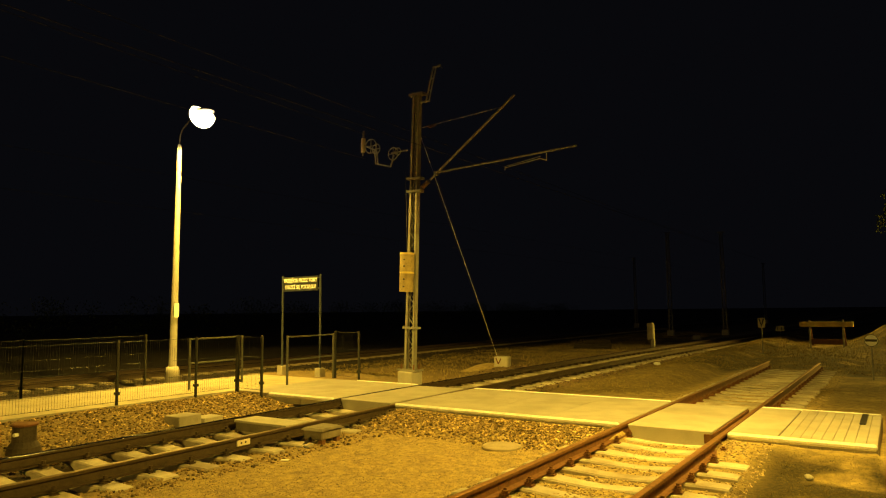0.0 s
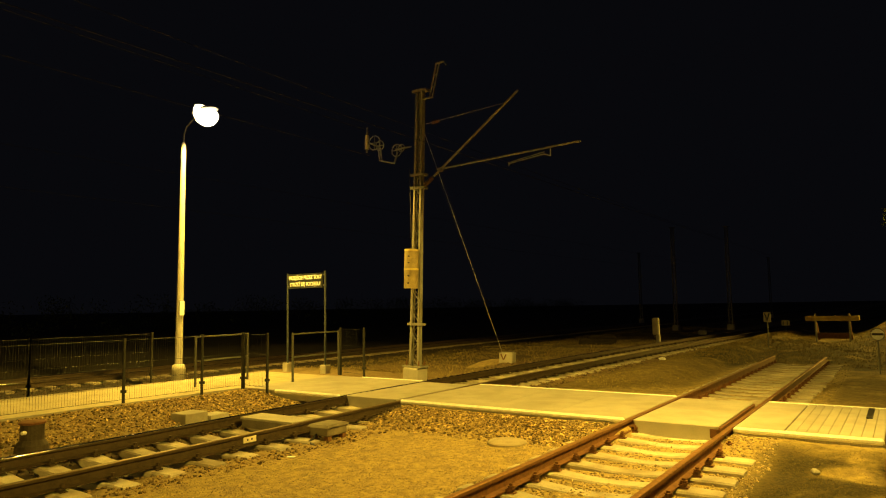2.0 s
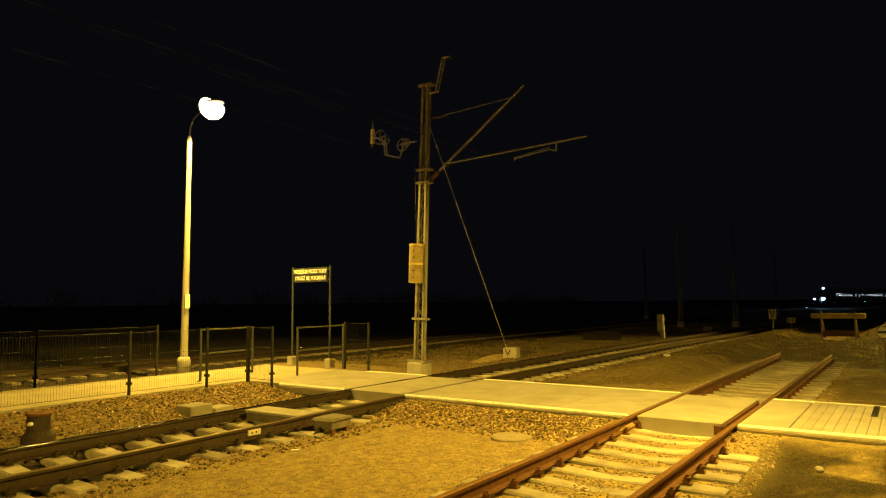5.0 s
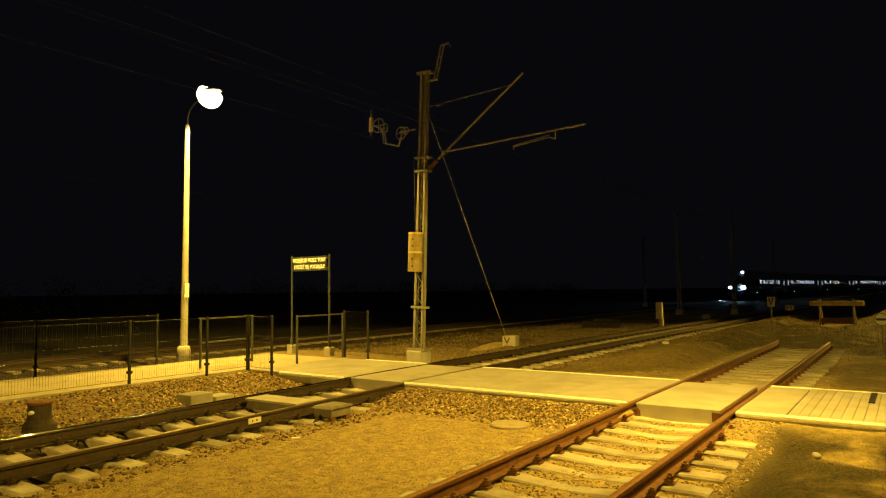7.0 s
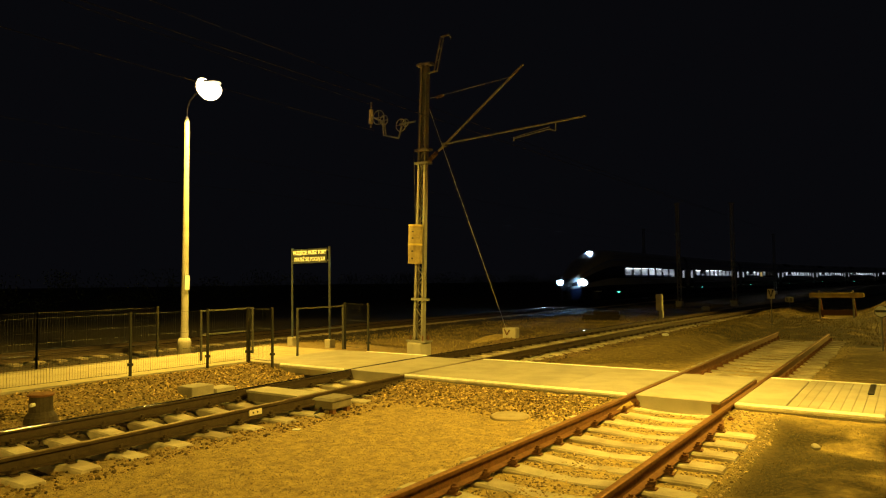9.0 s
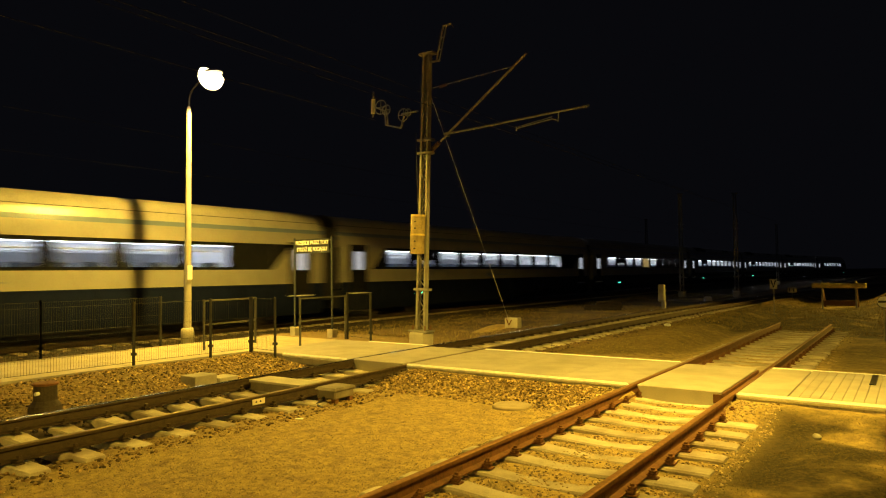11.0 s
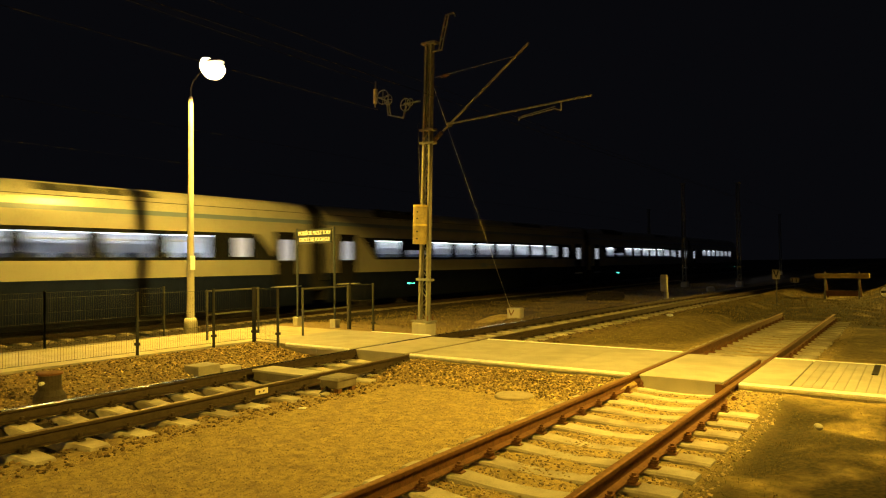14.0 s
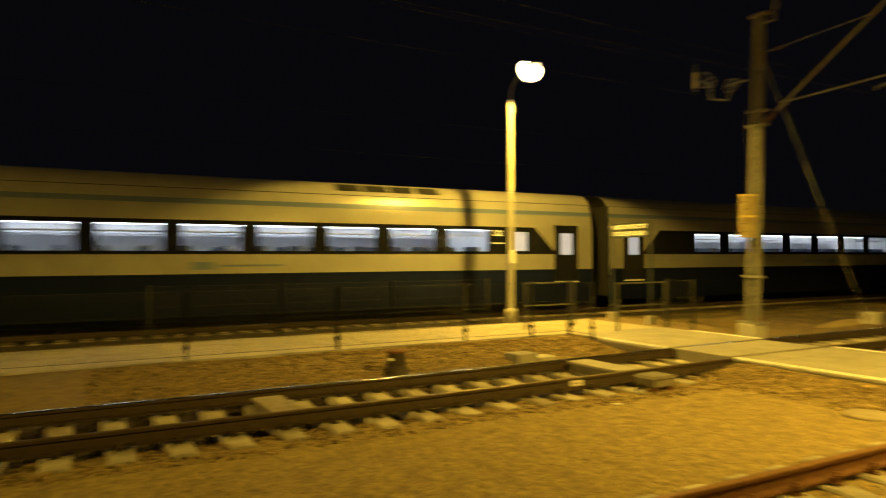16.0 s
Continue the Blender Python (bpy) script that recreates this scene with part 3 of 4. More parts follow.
def warning_board():
    t = thing("warning_board", "dark board with white warning letters on two posts", "sign", pose(-15.36, 13.98, 0, 0, 0, -2))
    for x in (0, 1.62):
        part("post", rods([((x, 0, -0.05), (x, 0, 2.9), 0.032)], 10), M_SIGNPOST, t)
        part("footing", boxed(x - 0.11, x + 0.11, -0.11, 0.11, -0.25, 0.22, bevel=0.015), M_CONCRETE, t, "pale concrete footing")
    board = part("board", boxed(0.08, 1.54, -0.04, -0.015, 2.45, 2.84), M_SIGN, t)
    for x in (0.04, 1.58):
        for z in (2.5, 2.8):
            part("bracket", boxed(x - 0.05, x + 0.05, -0.02, 0.0, z - 0.015, z + 0.015), M_GALV, t)
    for z in (2.442, 2.848):
        part("frame_bar", boxed(0.06, 1.56, -0.05, -0.01, z - 0.008, z + 0.008), M_SIGNPOST, t)
    lettering("PRZEJŚCIE PRZEZ TORY", 0.155, 0.81, 2.74, board, M_WHITE, -0.044)
    lettering("STRZEŻ SIĘ POCIĄGU!", 0.155, 0.81, 2.545, board, M_WHITE, -0.044)


warning_board()


# ---- catenary masts ----
def mast():
    """Lattice mast: two channels joined by zigzag bars, on a concrete block."""
    t = thing("catenary_mast", "grey lattice steel catenary mast on a concrete block", "mast", None, "catenary masts")
    H = 7.7
    part("footing", boxed(-0.24, 0.24, -0.24, 0.24, -0.35, 0.24, bevel=0.03), M_CONCRETE, t, "concrete foot")
    part("base_plate", boxed(-0.3, 0.3, -0.2, 0.2, 0.25, 0.29), M_MAST, t)
    for s in (-1, 1):
        bm = bmesh.new()
        w0, w1 = 0.15, 0.1
        for z0, z1 in ((0.29, H),):
            for x0, x1, y0, y1 in ((-0.012, 0.0, -0.07, 0.07), (-0.012, 0.05, -0.07, -0.058), (-0.012, 0.05, 0.058, 0.07)):
                r = bmesh.ops.create_cube(bm, size=1)
                for v in r["verts"]:
                    top = v.co.z > 0
                    w = w1 if top else w0
                    x = (x0 + x1) / 2 + v.co.x * (x1 - x0)
                    v.co = Vector((s * (w - x), (y0 + y1) / 2 + v.co.y * (y1 - y0), z1 if top else z0))
        part("channel", bm, M_MAST, t)
    n = 26
    bars = {}
    for side in (-0.066, 0.066):
        for k in range(n):
            lean, m = 1 if k % 2 else -1, pose(0, side, 0.34 + (H - 0.5) * k / n)
            if lean not in bars:
                bars[lean] = part("lacing_bar", rods([((-lean * 0.115, 0, 0), (lean * 0.115, 0, (H - 0.5) / n), 0.011)], 5), M_MAST, t)
                bars[lean].matrix_basis = m
            else:
                again(bars[lean], t, m)
    for z in (1.37, 5.0, 5.35, 7.65):
        part("clamp_plate", boxed(-0.22, 0.24, -0.1, 0.1, z - 0.03, z + 0.03), M_MAST, t)
    for x, y in ((-0.2, -0.12), (0.2, -0.12), (-0.2, 0.12), (0.2, 0.12)):
        part("anchor_bolt", rods([((x, y, 0.2), (x, y, 0.42), 0.018)], 6), M_BOLT, t)
    return t


def cantilever(t):
    """Bracket with tubes, insulators and registration arm over the track."""
    hinge = (0.16, 0, 5.02)
    top = (2.98, 0, 7.2)
    def along(f):
        return tuple(a + (b - a) * f for a, b in zip(hinge, top))
    part("strut", rods([(along(0.12), top, 0.03)]), M_GALV, t, "sloping tube")
    bm = bmesh.new()
    for k in range(5):
        rod(bm, along(0.02 + 0.018 * k), along(0.03 + 0.018 * k), 0.06, n=10)
    part("insulator", bm, M_BROWNINS, t, "ribbed brown insulator")
    part("registration_tube", rods([(along(0.2), (4.62, 0, 5.75), 0.024)]), M_GALV, t)
    part("registration_arm", rods([((2.75, 0, 5.4), (3.7, 0, 5.54), 0.013), ((3.7, 0, 5.54), (3.86, 0, 5.48), 0.013), ((3.86, 0, 5.48), (3.86, 0, 5.66), 0.013),
                                   ((2.75, 0, 5.34), (2.75, 0, 5.44), 0.013), ((2.8, 0, 5.44), (3.7, 0, 5.59), 0.009)], 6), M_GALV, t)
    part("tie_rod", rods([((0.2, 0, 6.72), along(0.88), 0.012)], 6), M_GALV, t)
    bm = bmesh.new()
    for k in range(4):
        rod(bm, (0.42 + 0.06 * k, 0, 6.72 + 0.008 * k), (0.45 + 0.06 * k, 0, 6.724 + 0.008 * k), 0.04, n=8)
    part("insulator", bm, M_BROWNINS, t, "small ribbed insulator")
    part("joint", boxed(along(0.19)[0] - 0.05, along(0.19)[0] + 0.05, -0.05, 0.05, along(0.19)[2] - 0.05, along(0.19)[2] + 0.05), M_GALV, t)
    # crooked horn on the head
    part("horn", rods([((0.1, 0, 7.42), (0.3, 0, 7.42), 0.03), ((0.3, 0, 7.42), (0.5, 0, 8.3), 0.022), ((0.4, 0, 7.42), (0.6, 0, 8.3), 0.018),
                       ((0.5, 0, 8.31), (0.76, 0, 8.33), 0.028), ((0.3, 0, 7.42), (0.42, 0, 7.42), 0.025), ((0.36, 0, 7.7), (0.5, 0, 7.72), 0.012), ((0.42, 0, 8.0), (0.56, 0, 8.02), 0.012),
                       ((0.76, 0, 8.33), (0.82, 0, 8.23), 0.016)], 6), M_MAST, t, "crooked lattice horn")


def tension_gear(t):
    """Wheels, yoke and insulators that strain the wires, with their weights."""
    bm = bmesh.new()
    for z0, z1, r in ((2.31, 2.79, 0.185), (2.84, 3.3, 0.185)):
        rod(bm, (0.0, -0.26, z0), (0.0, -0.26, z1), r, n=28)
    w = part("counterweight", bm, M_WEIGHT, t, "stacked round tension weight")
    for z in (2.79, 3.29):
        part("ring", rods([((0.0, -0.26, z), (0.0, -0.26, z + 0.05), 0.192)], 28), M_YELLOW, w, "yellow ring")
    for z in (2.45, 2.64, 2.98, 3.15):
        part("bolt", rods([((0.05, -0.46, z), (0.05, -0.43, z), 0.022)], 8), M_BLACK, w)
    part("weight_rope", rods([((0.0, -0.26, 3.33), (-0.12, -0.26, 5.5), 0.008)], 5), M_WIRE, t)
    for c, r in (((-0.70, -0.1, 6.08), 0.17), ((-0.54, -0.1, 6.13), 0.1), ((-1.51, -0.1, 6.38), 0.2), ((-1.31, -0.1, 6.28), 0.14)):
        bm = bmesh.new()
        for k in range(14):
            a0, a1 = 2 * math.pi * k / 14, 2 * math.pi * (k + 1) / 14
            rod(bm, (c[0] + r * math.cos(a0), c[1], c[2] + r * math.sin(a0)), (c[0] + r * math.cos(a1), c[1], c[2] + r * math.sin(a1)), 0.014, n=6)
        for a0 in (0, 1.57):
            rod(bm, (c[0] - r * math.cos(a0), c[1], c[2] - r * math.sin(a0)), (c[0] + r * math.cos(a0), c[1], c[2] + r * math.sin(a0)), 0.012, n=5)
        part("pulley", bm, M_GALV, t, "spoked tension wheel")
    part("yoke", rods([((-0.20, -0.1, 6.13), (-0.75, -0.1, 6.11), 0.024), ((-0.67, -0.1, 6.05), (-0.77, -0.1, 5.73), 0.025), ((-0.77, -0.1, 5.73), (-1.26, -0.1, 5.85), 0.022),
                       ((-1.22, -0.1, 5.85), (-1.29, -0.1, 6.21), 0.022), ((-1.30, -0.1, 5.85), (-1.36, -0.1, 6.23), 0.022), ((-1.29, -0.1, 6.23), (-1.77, -0.1, 6.43), 0.024)], 6), M_GALV, t)
    part("insulator", rods([((-1.79, -0.1, 6.23), (-1.79, -0.1, 6.63), 0.06)], 12), M_CERAMIC, t, "cream stick insulator")
    for seg in [((-1.79, -0.1, 6.63), (-1.79, -0.1, 6.85), 0.024), ((-1.79, -0.1, 6.13), (-1.79, -0.1, 6.23), 0.024)]:
        part("insulator_cap", rods([seg], 8), M_GALV, t)


MAST = (-10.74, 14.2)
first_mast = mast()
far_masts = [copy_thing(first_mast, pose(x, y, -0.1, 0, 0, 0)) for x, y in ((-14.3, 51.6), (-10.9, 53.9), (-24.6, 75.0), (-14.4, 96.0))]
cantilever(first_mast)
tension_gear(first_mast)
first_mast.matrix_basis = pose(*MAST, 0, 0, 2.3, 0)

GUY = (-11.25, 20.1)
guy = thing("guy_wire", "thin steel guy wire down to a concrete anchor", "cable")
part("strand", rods([((MAST[0] + 0.3, MAST[1] + 0.1, 6.62), (GUY[0] - 0.1, GUY[1] - 0.12, 0.15), 0.0042)], 6), M_EDGE, guy)
anchor = thing("anchor_block", "pale concrete anchor block in a heap of earth", "concrete block", pose(*GUY, 0, 0, 0, 12))
part("block", boxed(-0.24, 0.24, -0.22, 0.22, -0.3, 0.24, bevel=0.03), M_CONCRETE, anchor)
part("anchor_eye", rods([((-0.16, -0.24, 0.2), (-0.08, -0.24, 0.0), 0.02), ((0.02, -0.24, 0.18), (-0.08, -0.24, 0.0), 0.02)], 6), M_BOLT, anchor, "iron eye")


def earth_heap(cx, cy, rx, ry, high):
    """A low rounded heap of sandy earth with a ragged foot."""
    verts, faces, n, k = [], [], 28, 9
    for i in range(k):
        f = i / (k - 1)
        for j in range(n):
            a = 2 * math.pi * j / n
            w = f * (1 + 0.18 * noise.noise((math.cos(a) * 1.7, math.sin(a) * 1.7, 2)))
            x, y = cx + rx * w * math.cos(a), cy + ry * w * math.sin(a)
            verts.append((x, y, -0.24 + (high + 0.26) * (1 - f * f) ** 1.3 + 0.02 * noise.noise((x * 4, y * 4, 1)) - 0.06 * f))
    for i in range(k - 1):
        for j in range(n):
            faces.append((i * n + j, (i + 1) * n + j, (i + 1) * n + (j + 1) % n, i * n + (j + 1) % n))
    raw("earth_heap", verts, faces, M_SAND, None, "low heap of pale sandy earth round the anchor", "earth", "stuff", True)


earth_heap(GUY[0] - 0.55, GUY[1] + 0.1, 1.0, 1.4, -0.02)


def sagging(name, label, a, b, sag, r, material=M_WIRE):
    a, b = Vector(a), Vector(b)
    pts = [a.lerp(b, k / 12) - Vector((0, 0, sag * 4 * (k / 12) * (1 - k / 12))) for k in range(13)]
    w = thing(name, label, "cable", None, "overhead wires")
    ring = [(r * math.cos(a * 1.2566), r * math.sin(a * 1.2566)) for a in range(5)]
    part("strand", sweep(bmesh.new(), ring, pts), material, w)


top = Vector((MAST[0], MAST[1], 0))
sagging("overhead_wire", "strained upper overhead wire", top + Vector((-1.42, -0.1, 6.8)), (-9.6, -45, 7.3), 0.25, 0.0055)
sagging("overhead_wire", "strained lower overhead wire", top + Vector((-1.44, -0.1, 6.1)), (-9.4, -45, 6.0), 0.2, 0.0055)
sagging("overhead_wire", "overhead wire running on past the mast", (-10.2, -40, 7.9), (-11.0, 53.8, 6.6), 0.5, 0.0055)
sagging("overhead_wire", "contact wire over the near track", (-8.8, -45, 5.7), (-9.1, 62, 5.7), 0.06, 0.006)


def main_wire(label, height, side):
    w = thing("overhead_wire", label, "cable", None, "overhead wires")
    ring = [(0.005 * math.cos(a * 1.2566), 0.005 * math.sin(a * 1.2566)) for a in range(5)]
    pts = []
    for k in range(-6, 40):
        p, a = main_line(8.0 * k)
        pts.append(p + Vector((side, 0, height)))
    part("strand", sweep(bmesh.new(), ring, pts), M_WIRE, w)


main_wire("contact wire over the main line", 5.6, 0.15)
main_wire("messenger wire over the main line", 6.9, 0.0)


# ---- trackside boxes, covers and boards ----
def small_things():
    stub = thing("track_stub", "short dark round trackside stump with a rusty cap", "trackside box", pose(-10.95, 4.9, -0.2, 0, 0, 8))
    part("body", lathe(bmesh.new(), [(0.235, -0.05), (0.22, 0.05), (0.165, 0.13), (0.16, 0.35), (0.15, 0.36)], 20), M_WOOD, stub)
    part("cap", lathe(bmesh.new(), [(0.16, 0.355), (0.185, 0.36), (0.185, 0.385), (0.16, 0.4), (0.02, 0.408)], 20), M_RUST, stub, "rusty steel cap")
    part("knob", rods([((0.07, -0.2, 0.25), (0.06, -0.13, 0.25), 0.028)], 10), M_WHITE, stub, "small white knob")

    cover = thing("trough_cover", "flat pale concrete cable cover in the gravel", "concrete cover", pose(-11.1, 7.7, -0.06, 0, 0, 4))
    part("lid", boxed(-0.21, 0.21, -0.25, 0.25, -0.2, 0.0, bevel=0.012), M_CONCRETE, cover)
    part("rim", boxed(-0.1, 0.28, 0.26, 0.7, -0.2, -0.09, bevel=0.01), M_CONCRETE, cover)

    plate = thing("point_cover", "grey steel cover across the inside of the track", "cover", pose(-8.9, 7.85, -0.03, 0, 0, 1.5))
    part("lid", boxed(-0.62, 0.62, -0.24, 0.24, -0.02, 0.02, bevel=0.006), M_CONCRETE, plate, "pale lid")
    part("skirt", boxed(-0.6, 0.6, -0.22, 0.22, -0.16, -0.02), M_BOX, plate)

    motor = thing("point_motor_box", "low steel box with a hipped lid beside the rail", "trackside box", pose(-7.68, 7.85, -0.2, 0, 0, 3))
    part("body", boxed(-0.19, 0.19, -0.23, 0.23, 0.03, 0.17, bevel=0.015), M_BOX, motor)
    bm = boxed(-0.22, 0.22, -0.26, 0.26, 0.17, 0.205)
    for v in bm.verts:
        if v.co.z > 0.19:
            v.co.x *= 0.85
            v.co.y *= 0.85
    part("lid", bm, M_BOX, motor)
    for x in (-0.14, 0.14):
        for y in (-0.17, 0.17):
            part("foot", boxed(x - 0.04, x + 0.04, y - 0.04, y + 0.04, -0.06, 0.03), M_BOLT, motor)
    part("cable", rods([((-0.05, -0.22, 0.05), (0.0, -0.45, -0.03), 0.025), ((0.0, -0.45, -0.03), (0.2, -0.5, -0.05), 0.025)], 6), M_BLACK, motor)

    tag = thing("rail_tag", "pale plate with two holes on the rail", "plate", pose(-8.085, 6.62, -0.085, 0, 0, 91))
    part("plate", boxed(-0.12, 0.12, -0.02, 0.0, -0.045, 0.045, bevel=0.006), M_CERAMIC, tag)
    for x in (-0.05, 0.03):
        part("hole", rods([((x, -0.026, 0), (x, -0.018, 0), 0.014)], 10), M_BLACK, tag)

    disc = thing("manhole_cover", "round pale concrete manhole cover in the sand", "manhole cover", pose(-5.07, 8.98, -0.27))
    part("lid", lathe(bmesh.new(), [(0.3, -0.05), (0.3, 0.04), (0.28, 0.055), (0.1, 0.062)], 32), M_COVER, disc)

    rock = thing("loose_rock", "pale loose rock lying in the grass", "rock", pose(-0.97, 8.82, -0.135))
    bm = bmesh.new()
    bmesh.ops.create_icosphere(bm, subdivisions=2, radius=0.052)
    for v in bm.verts:
        v.co *= 1 + 0.35 * noise.noise(v.co * 14)
        v.co.z *= 0.75
    part("body", bm, M_CONCRETE, rock)

    scrap = thing("shiny_scrap", "crumpled pale scrap beside the track", "litter", pose(-7.35, 24.6, -0.2))
    bm = bmesh.new()
    bmesh.ops.create_icosphere(bm, subdivisions=2, radius=0.13)
    for v in bm.verts:
        v.co *= 1 + 0.6 * noise.noise(v.co * 11)
        v.co.z *= 0.5
    part("body", bm, M_WHITE, scrap)

    lid = thing("point_cover", "dirty pale cover lying between the rails", "cover", pose(-8.74, 2.2, -0.07, 0, 0, 2))
    part("lid", boxed(-0.5, 0.5, -0.2, 0.2, -0.02, 0.02, bevel=0.006), M_COVER, lid)
    part("skirt", boxed(-0.47, 0.47, -0.18, 0.18, -0.2, -0.02), M_BOX, lid)

    chip = thing("paper_scrap", "small pale paper scrap lying on the sand", "litter", pose(-7.12, 6.55, -0.235, 0, 0, 30))
    bm = boxed(-0.055, 0.055, -0.035, 0.035, 0.0, 0.012, bevel=0.004)
    for v in bm.verts:
        v.co.z += 0.5 * v.co.x * v.co.x * 8
    part("sheet", bm, M_WHITE, chip)

    # thin dark bar along the ribbed panel's end
    bar = thing("rubber_strip", "flat dark strip on the ribbed panel", "strip", pose(-0.56, 12.75, 0.004))
    part("body", boxed(-0.045, 0.045, -0.55, 0.55, 0, 0.02, bevel=0.008), M_BLACK, bar)

    stone = thing("distance_stone", "pale concrete marker post beside the track", "marker post", pose(-10.6, 34.6, -0.25))
    part("foot", boxed(-0.02, 0.17, -0.1, 0.1, -0.2, 0.46, bevel=0.02), M_POLE, stone, "narrow pale foot")
    part("shaft", boxed(-0.19, 0.15, -0.12, 0.12, 0.45, 1.32, bevel=0.05), M_CONCRETE, stone, "broad weathered head")

    pile = thing("sleeper_pile", "low pile of dark old sleepers", "sleeper pile", pose(-13.2, 33.0, -0.27, 0, 0, 20))
    for k, (x, y, z) in enumerate(((0, 0, 0.08), (0.05, 0.3, 0.08), (-0.05, 0.62, 0.08), (0.1, 0.15, 0.24), (0.0, 0.5, 0.24), (0.35, 0.3, 0.4))):
        part("old_sleeper", boxed(x - 0.9 + 0.2 * (k == 5), x + 0.9 - 0.3 * (k == 5), y - 0.13, y + 0.13, z - 0.08, z + 0.078, bevel=0.012), M_WOOD, pile)

    lump = thing("concrete_lump", "small broken lump of concrete by the rails", "concrete block", pose(-11.0, 45.8, -0.25, 0, 0, 20))
    part("body", boxed(-0.3, 0.22, -0.16, 0.16, -0.1, 0.3, bevel=0.09), M_CONCRETE, lump)


small_things()


def track_sign(name, label, x, y, z, height, build):
    t = thing(name, label, "sign", pose(x, y, z))
    part("pole", rods([((0, 0.03, -0.3), (0, 0.03, height), 0.022)], 8), M_GALV, t)
    build(t, height)
    return t


def v_plate(t, h):
    p = part("plate", boxed(-0.14, 0.14, -0.015, 0.005, h - 0.4, h, bevel=0.003), M_DULLWHITE, t, "dull white plate")
    for s in (-1, 1):
        bm = bmesh.new()
        vs = [bm.verts.new((s * a, -0.018, h + b)) for a, b in ((0.115, -0.04), (0.055, -0.04), (0.0, -0.28), (0.0, -0.37))]
        f = bm.faces.new(vs)
        bmesh.ops.extrude_face_region(bm, geom=[f])
        part("stroke", bm, M_BLACK, p, "black stroke")


def bar_disc(t, h):
    p = part("disc", rods([((0, -0.015, h), (0, 0.008, h), 0.17)], 32), M_BLACK, t, "dark rimmed disc")
    part("face", rods([((0, -0.02, h), (0, -0.014, h), 0.155)], 32), M_WHITE, p, "white face")
    part("bar", boxed(-0.14, 0.14, -0.026, -0.019, h - 0.03, h + 0.035), M_BLACK, p, "black bar")


def grey_plate(t, h):
    p = part("plate", boxed(-0.22, 0.22, -0.01, 0.01, h - 0.3, h, bevel=0.003), M_GALV, t, "weathered grey plate")
    for x in (-0.12, 0.08):
        part("mark", boxed(x - 0.03, x + 0.03, -0.016, -0.009, h - 0.25, h - 0.05), M_BLACK, p)


track_sign("v_sign", "white plate with a black V on a thin pole", -4.75, 30.5, -0.05, 1.42, v_plate)
track_sign("stop_disc", "round white disc with a black bar on a pole", -0.69, 22.3, -0.1, 0.95, bar_disc)
track_sign("track_sign", "small weathered plate on a low pole", -5.6, 42.0, 0.0, 0.75, grey_plate)


def buffer_stop():
    t = thing("buffer_stop", "yellow beam buffer stop at the siding's end", "buffer stop", pose(-2.85, 36.0, 0.0))
    part("beam", boxed(-1.1, 1.1, -0.12, 0.12, 0.87, 1.1, bevel=0.02), M_YELLOW, t, "faded yellow beam")
    for x in (-0.68, 0.68):
        part("post", boxed(x - 0.04, x + 0.04, -0.05, 0.05, -0.3, 1.2, bevel=0.008), M_GALV, t)
        part("raking_strut", rods([((x, 0.1, 0.85), (x, 1.3, -0.1), 0.05)], 8), M_RUST, t)
    part("cross_tie", boxed(-0.66, 0.66, -0.04, 0.04, 0.05, 0.3), M_RUST, t)


buffer_stop()


# ---- the train ----
CAR, NOSE_CAR, HALF = 27.5, 29.0, 13.3
# half profile from the sill up to the middle of the roof: across, height
WALL_LOW = [(1.30, 0.32), (1.40, 0.55), (1.42, 1.0), (1.425, 1.56)]
WALL_MID = [(1.425, 1.56), (1.42, 2.12)]
WALL_TOP = [(1.41, 3.1), (1.388, 3.4), (1.365, 3.57)]
STRIPE = [(1.365, 3.57), (1.338, 3.72)]
ROOF = [(1.338, 3.72), (1.3, 3.88), (1.24, 4.04), (1.14, 4.2), (0.98, 4.33), (0.7, 4.44), (0.35, 4.49), (0.0, 4.5)]


def shell(bm, line, y0, y1, both=True, nose=0.0):
    """Lofts part of the profile along the car; at the nose it draws in and down."""
    ys = [y0, y1]
    if nose:
        ys = [y0 + nose * k / 14 for k in range(15)] + [y1]
    for s in (1, -1) if both else (1,):
        rings = []
        for y in ys:
            f = min(1, (y - y0) / nose) if nose else 1
            f = max(f, 0.0)
            wide = 0.25 + 0.75 * math.sin(f * math.pi / 2) ** 0.6 if nose else 1
            low = (1 - f) ** 1.7 if nose else 0
            rings.append([bm.verts.new((s * x * wide, y, z - max(0, z - 1.2) * 0.72 * low + max(0, 0.9 - z) * 0.25 * low)) for x, z in line])
        for a, b in zip(rings, rings[1:]):
            for j in range(len(line) - 1):
                q = (a[j], a[j + 1], b[j + 1], b[j])
                bm.faces.new(q if s < 0 else q[::-1])
    return bm


def wheel_mesh():
    bm = bmesh.new()
    for s in (-1, 1):
        rod(bm, (s * 0.69, 0, 0), (s * 0.8, 0, 0), 0.445, n=24)
        rod(bm, (s * 0.68, 0, 0), (s * 0.69, 0, 0), 0.475, n=24)
    rod(bm, (-0.8, 0, 0), (0.8, 0, 0), 0.08, n=10)
    return bm


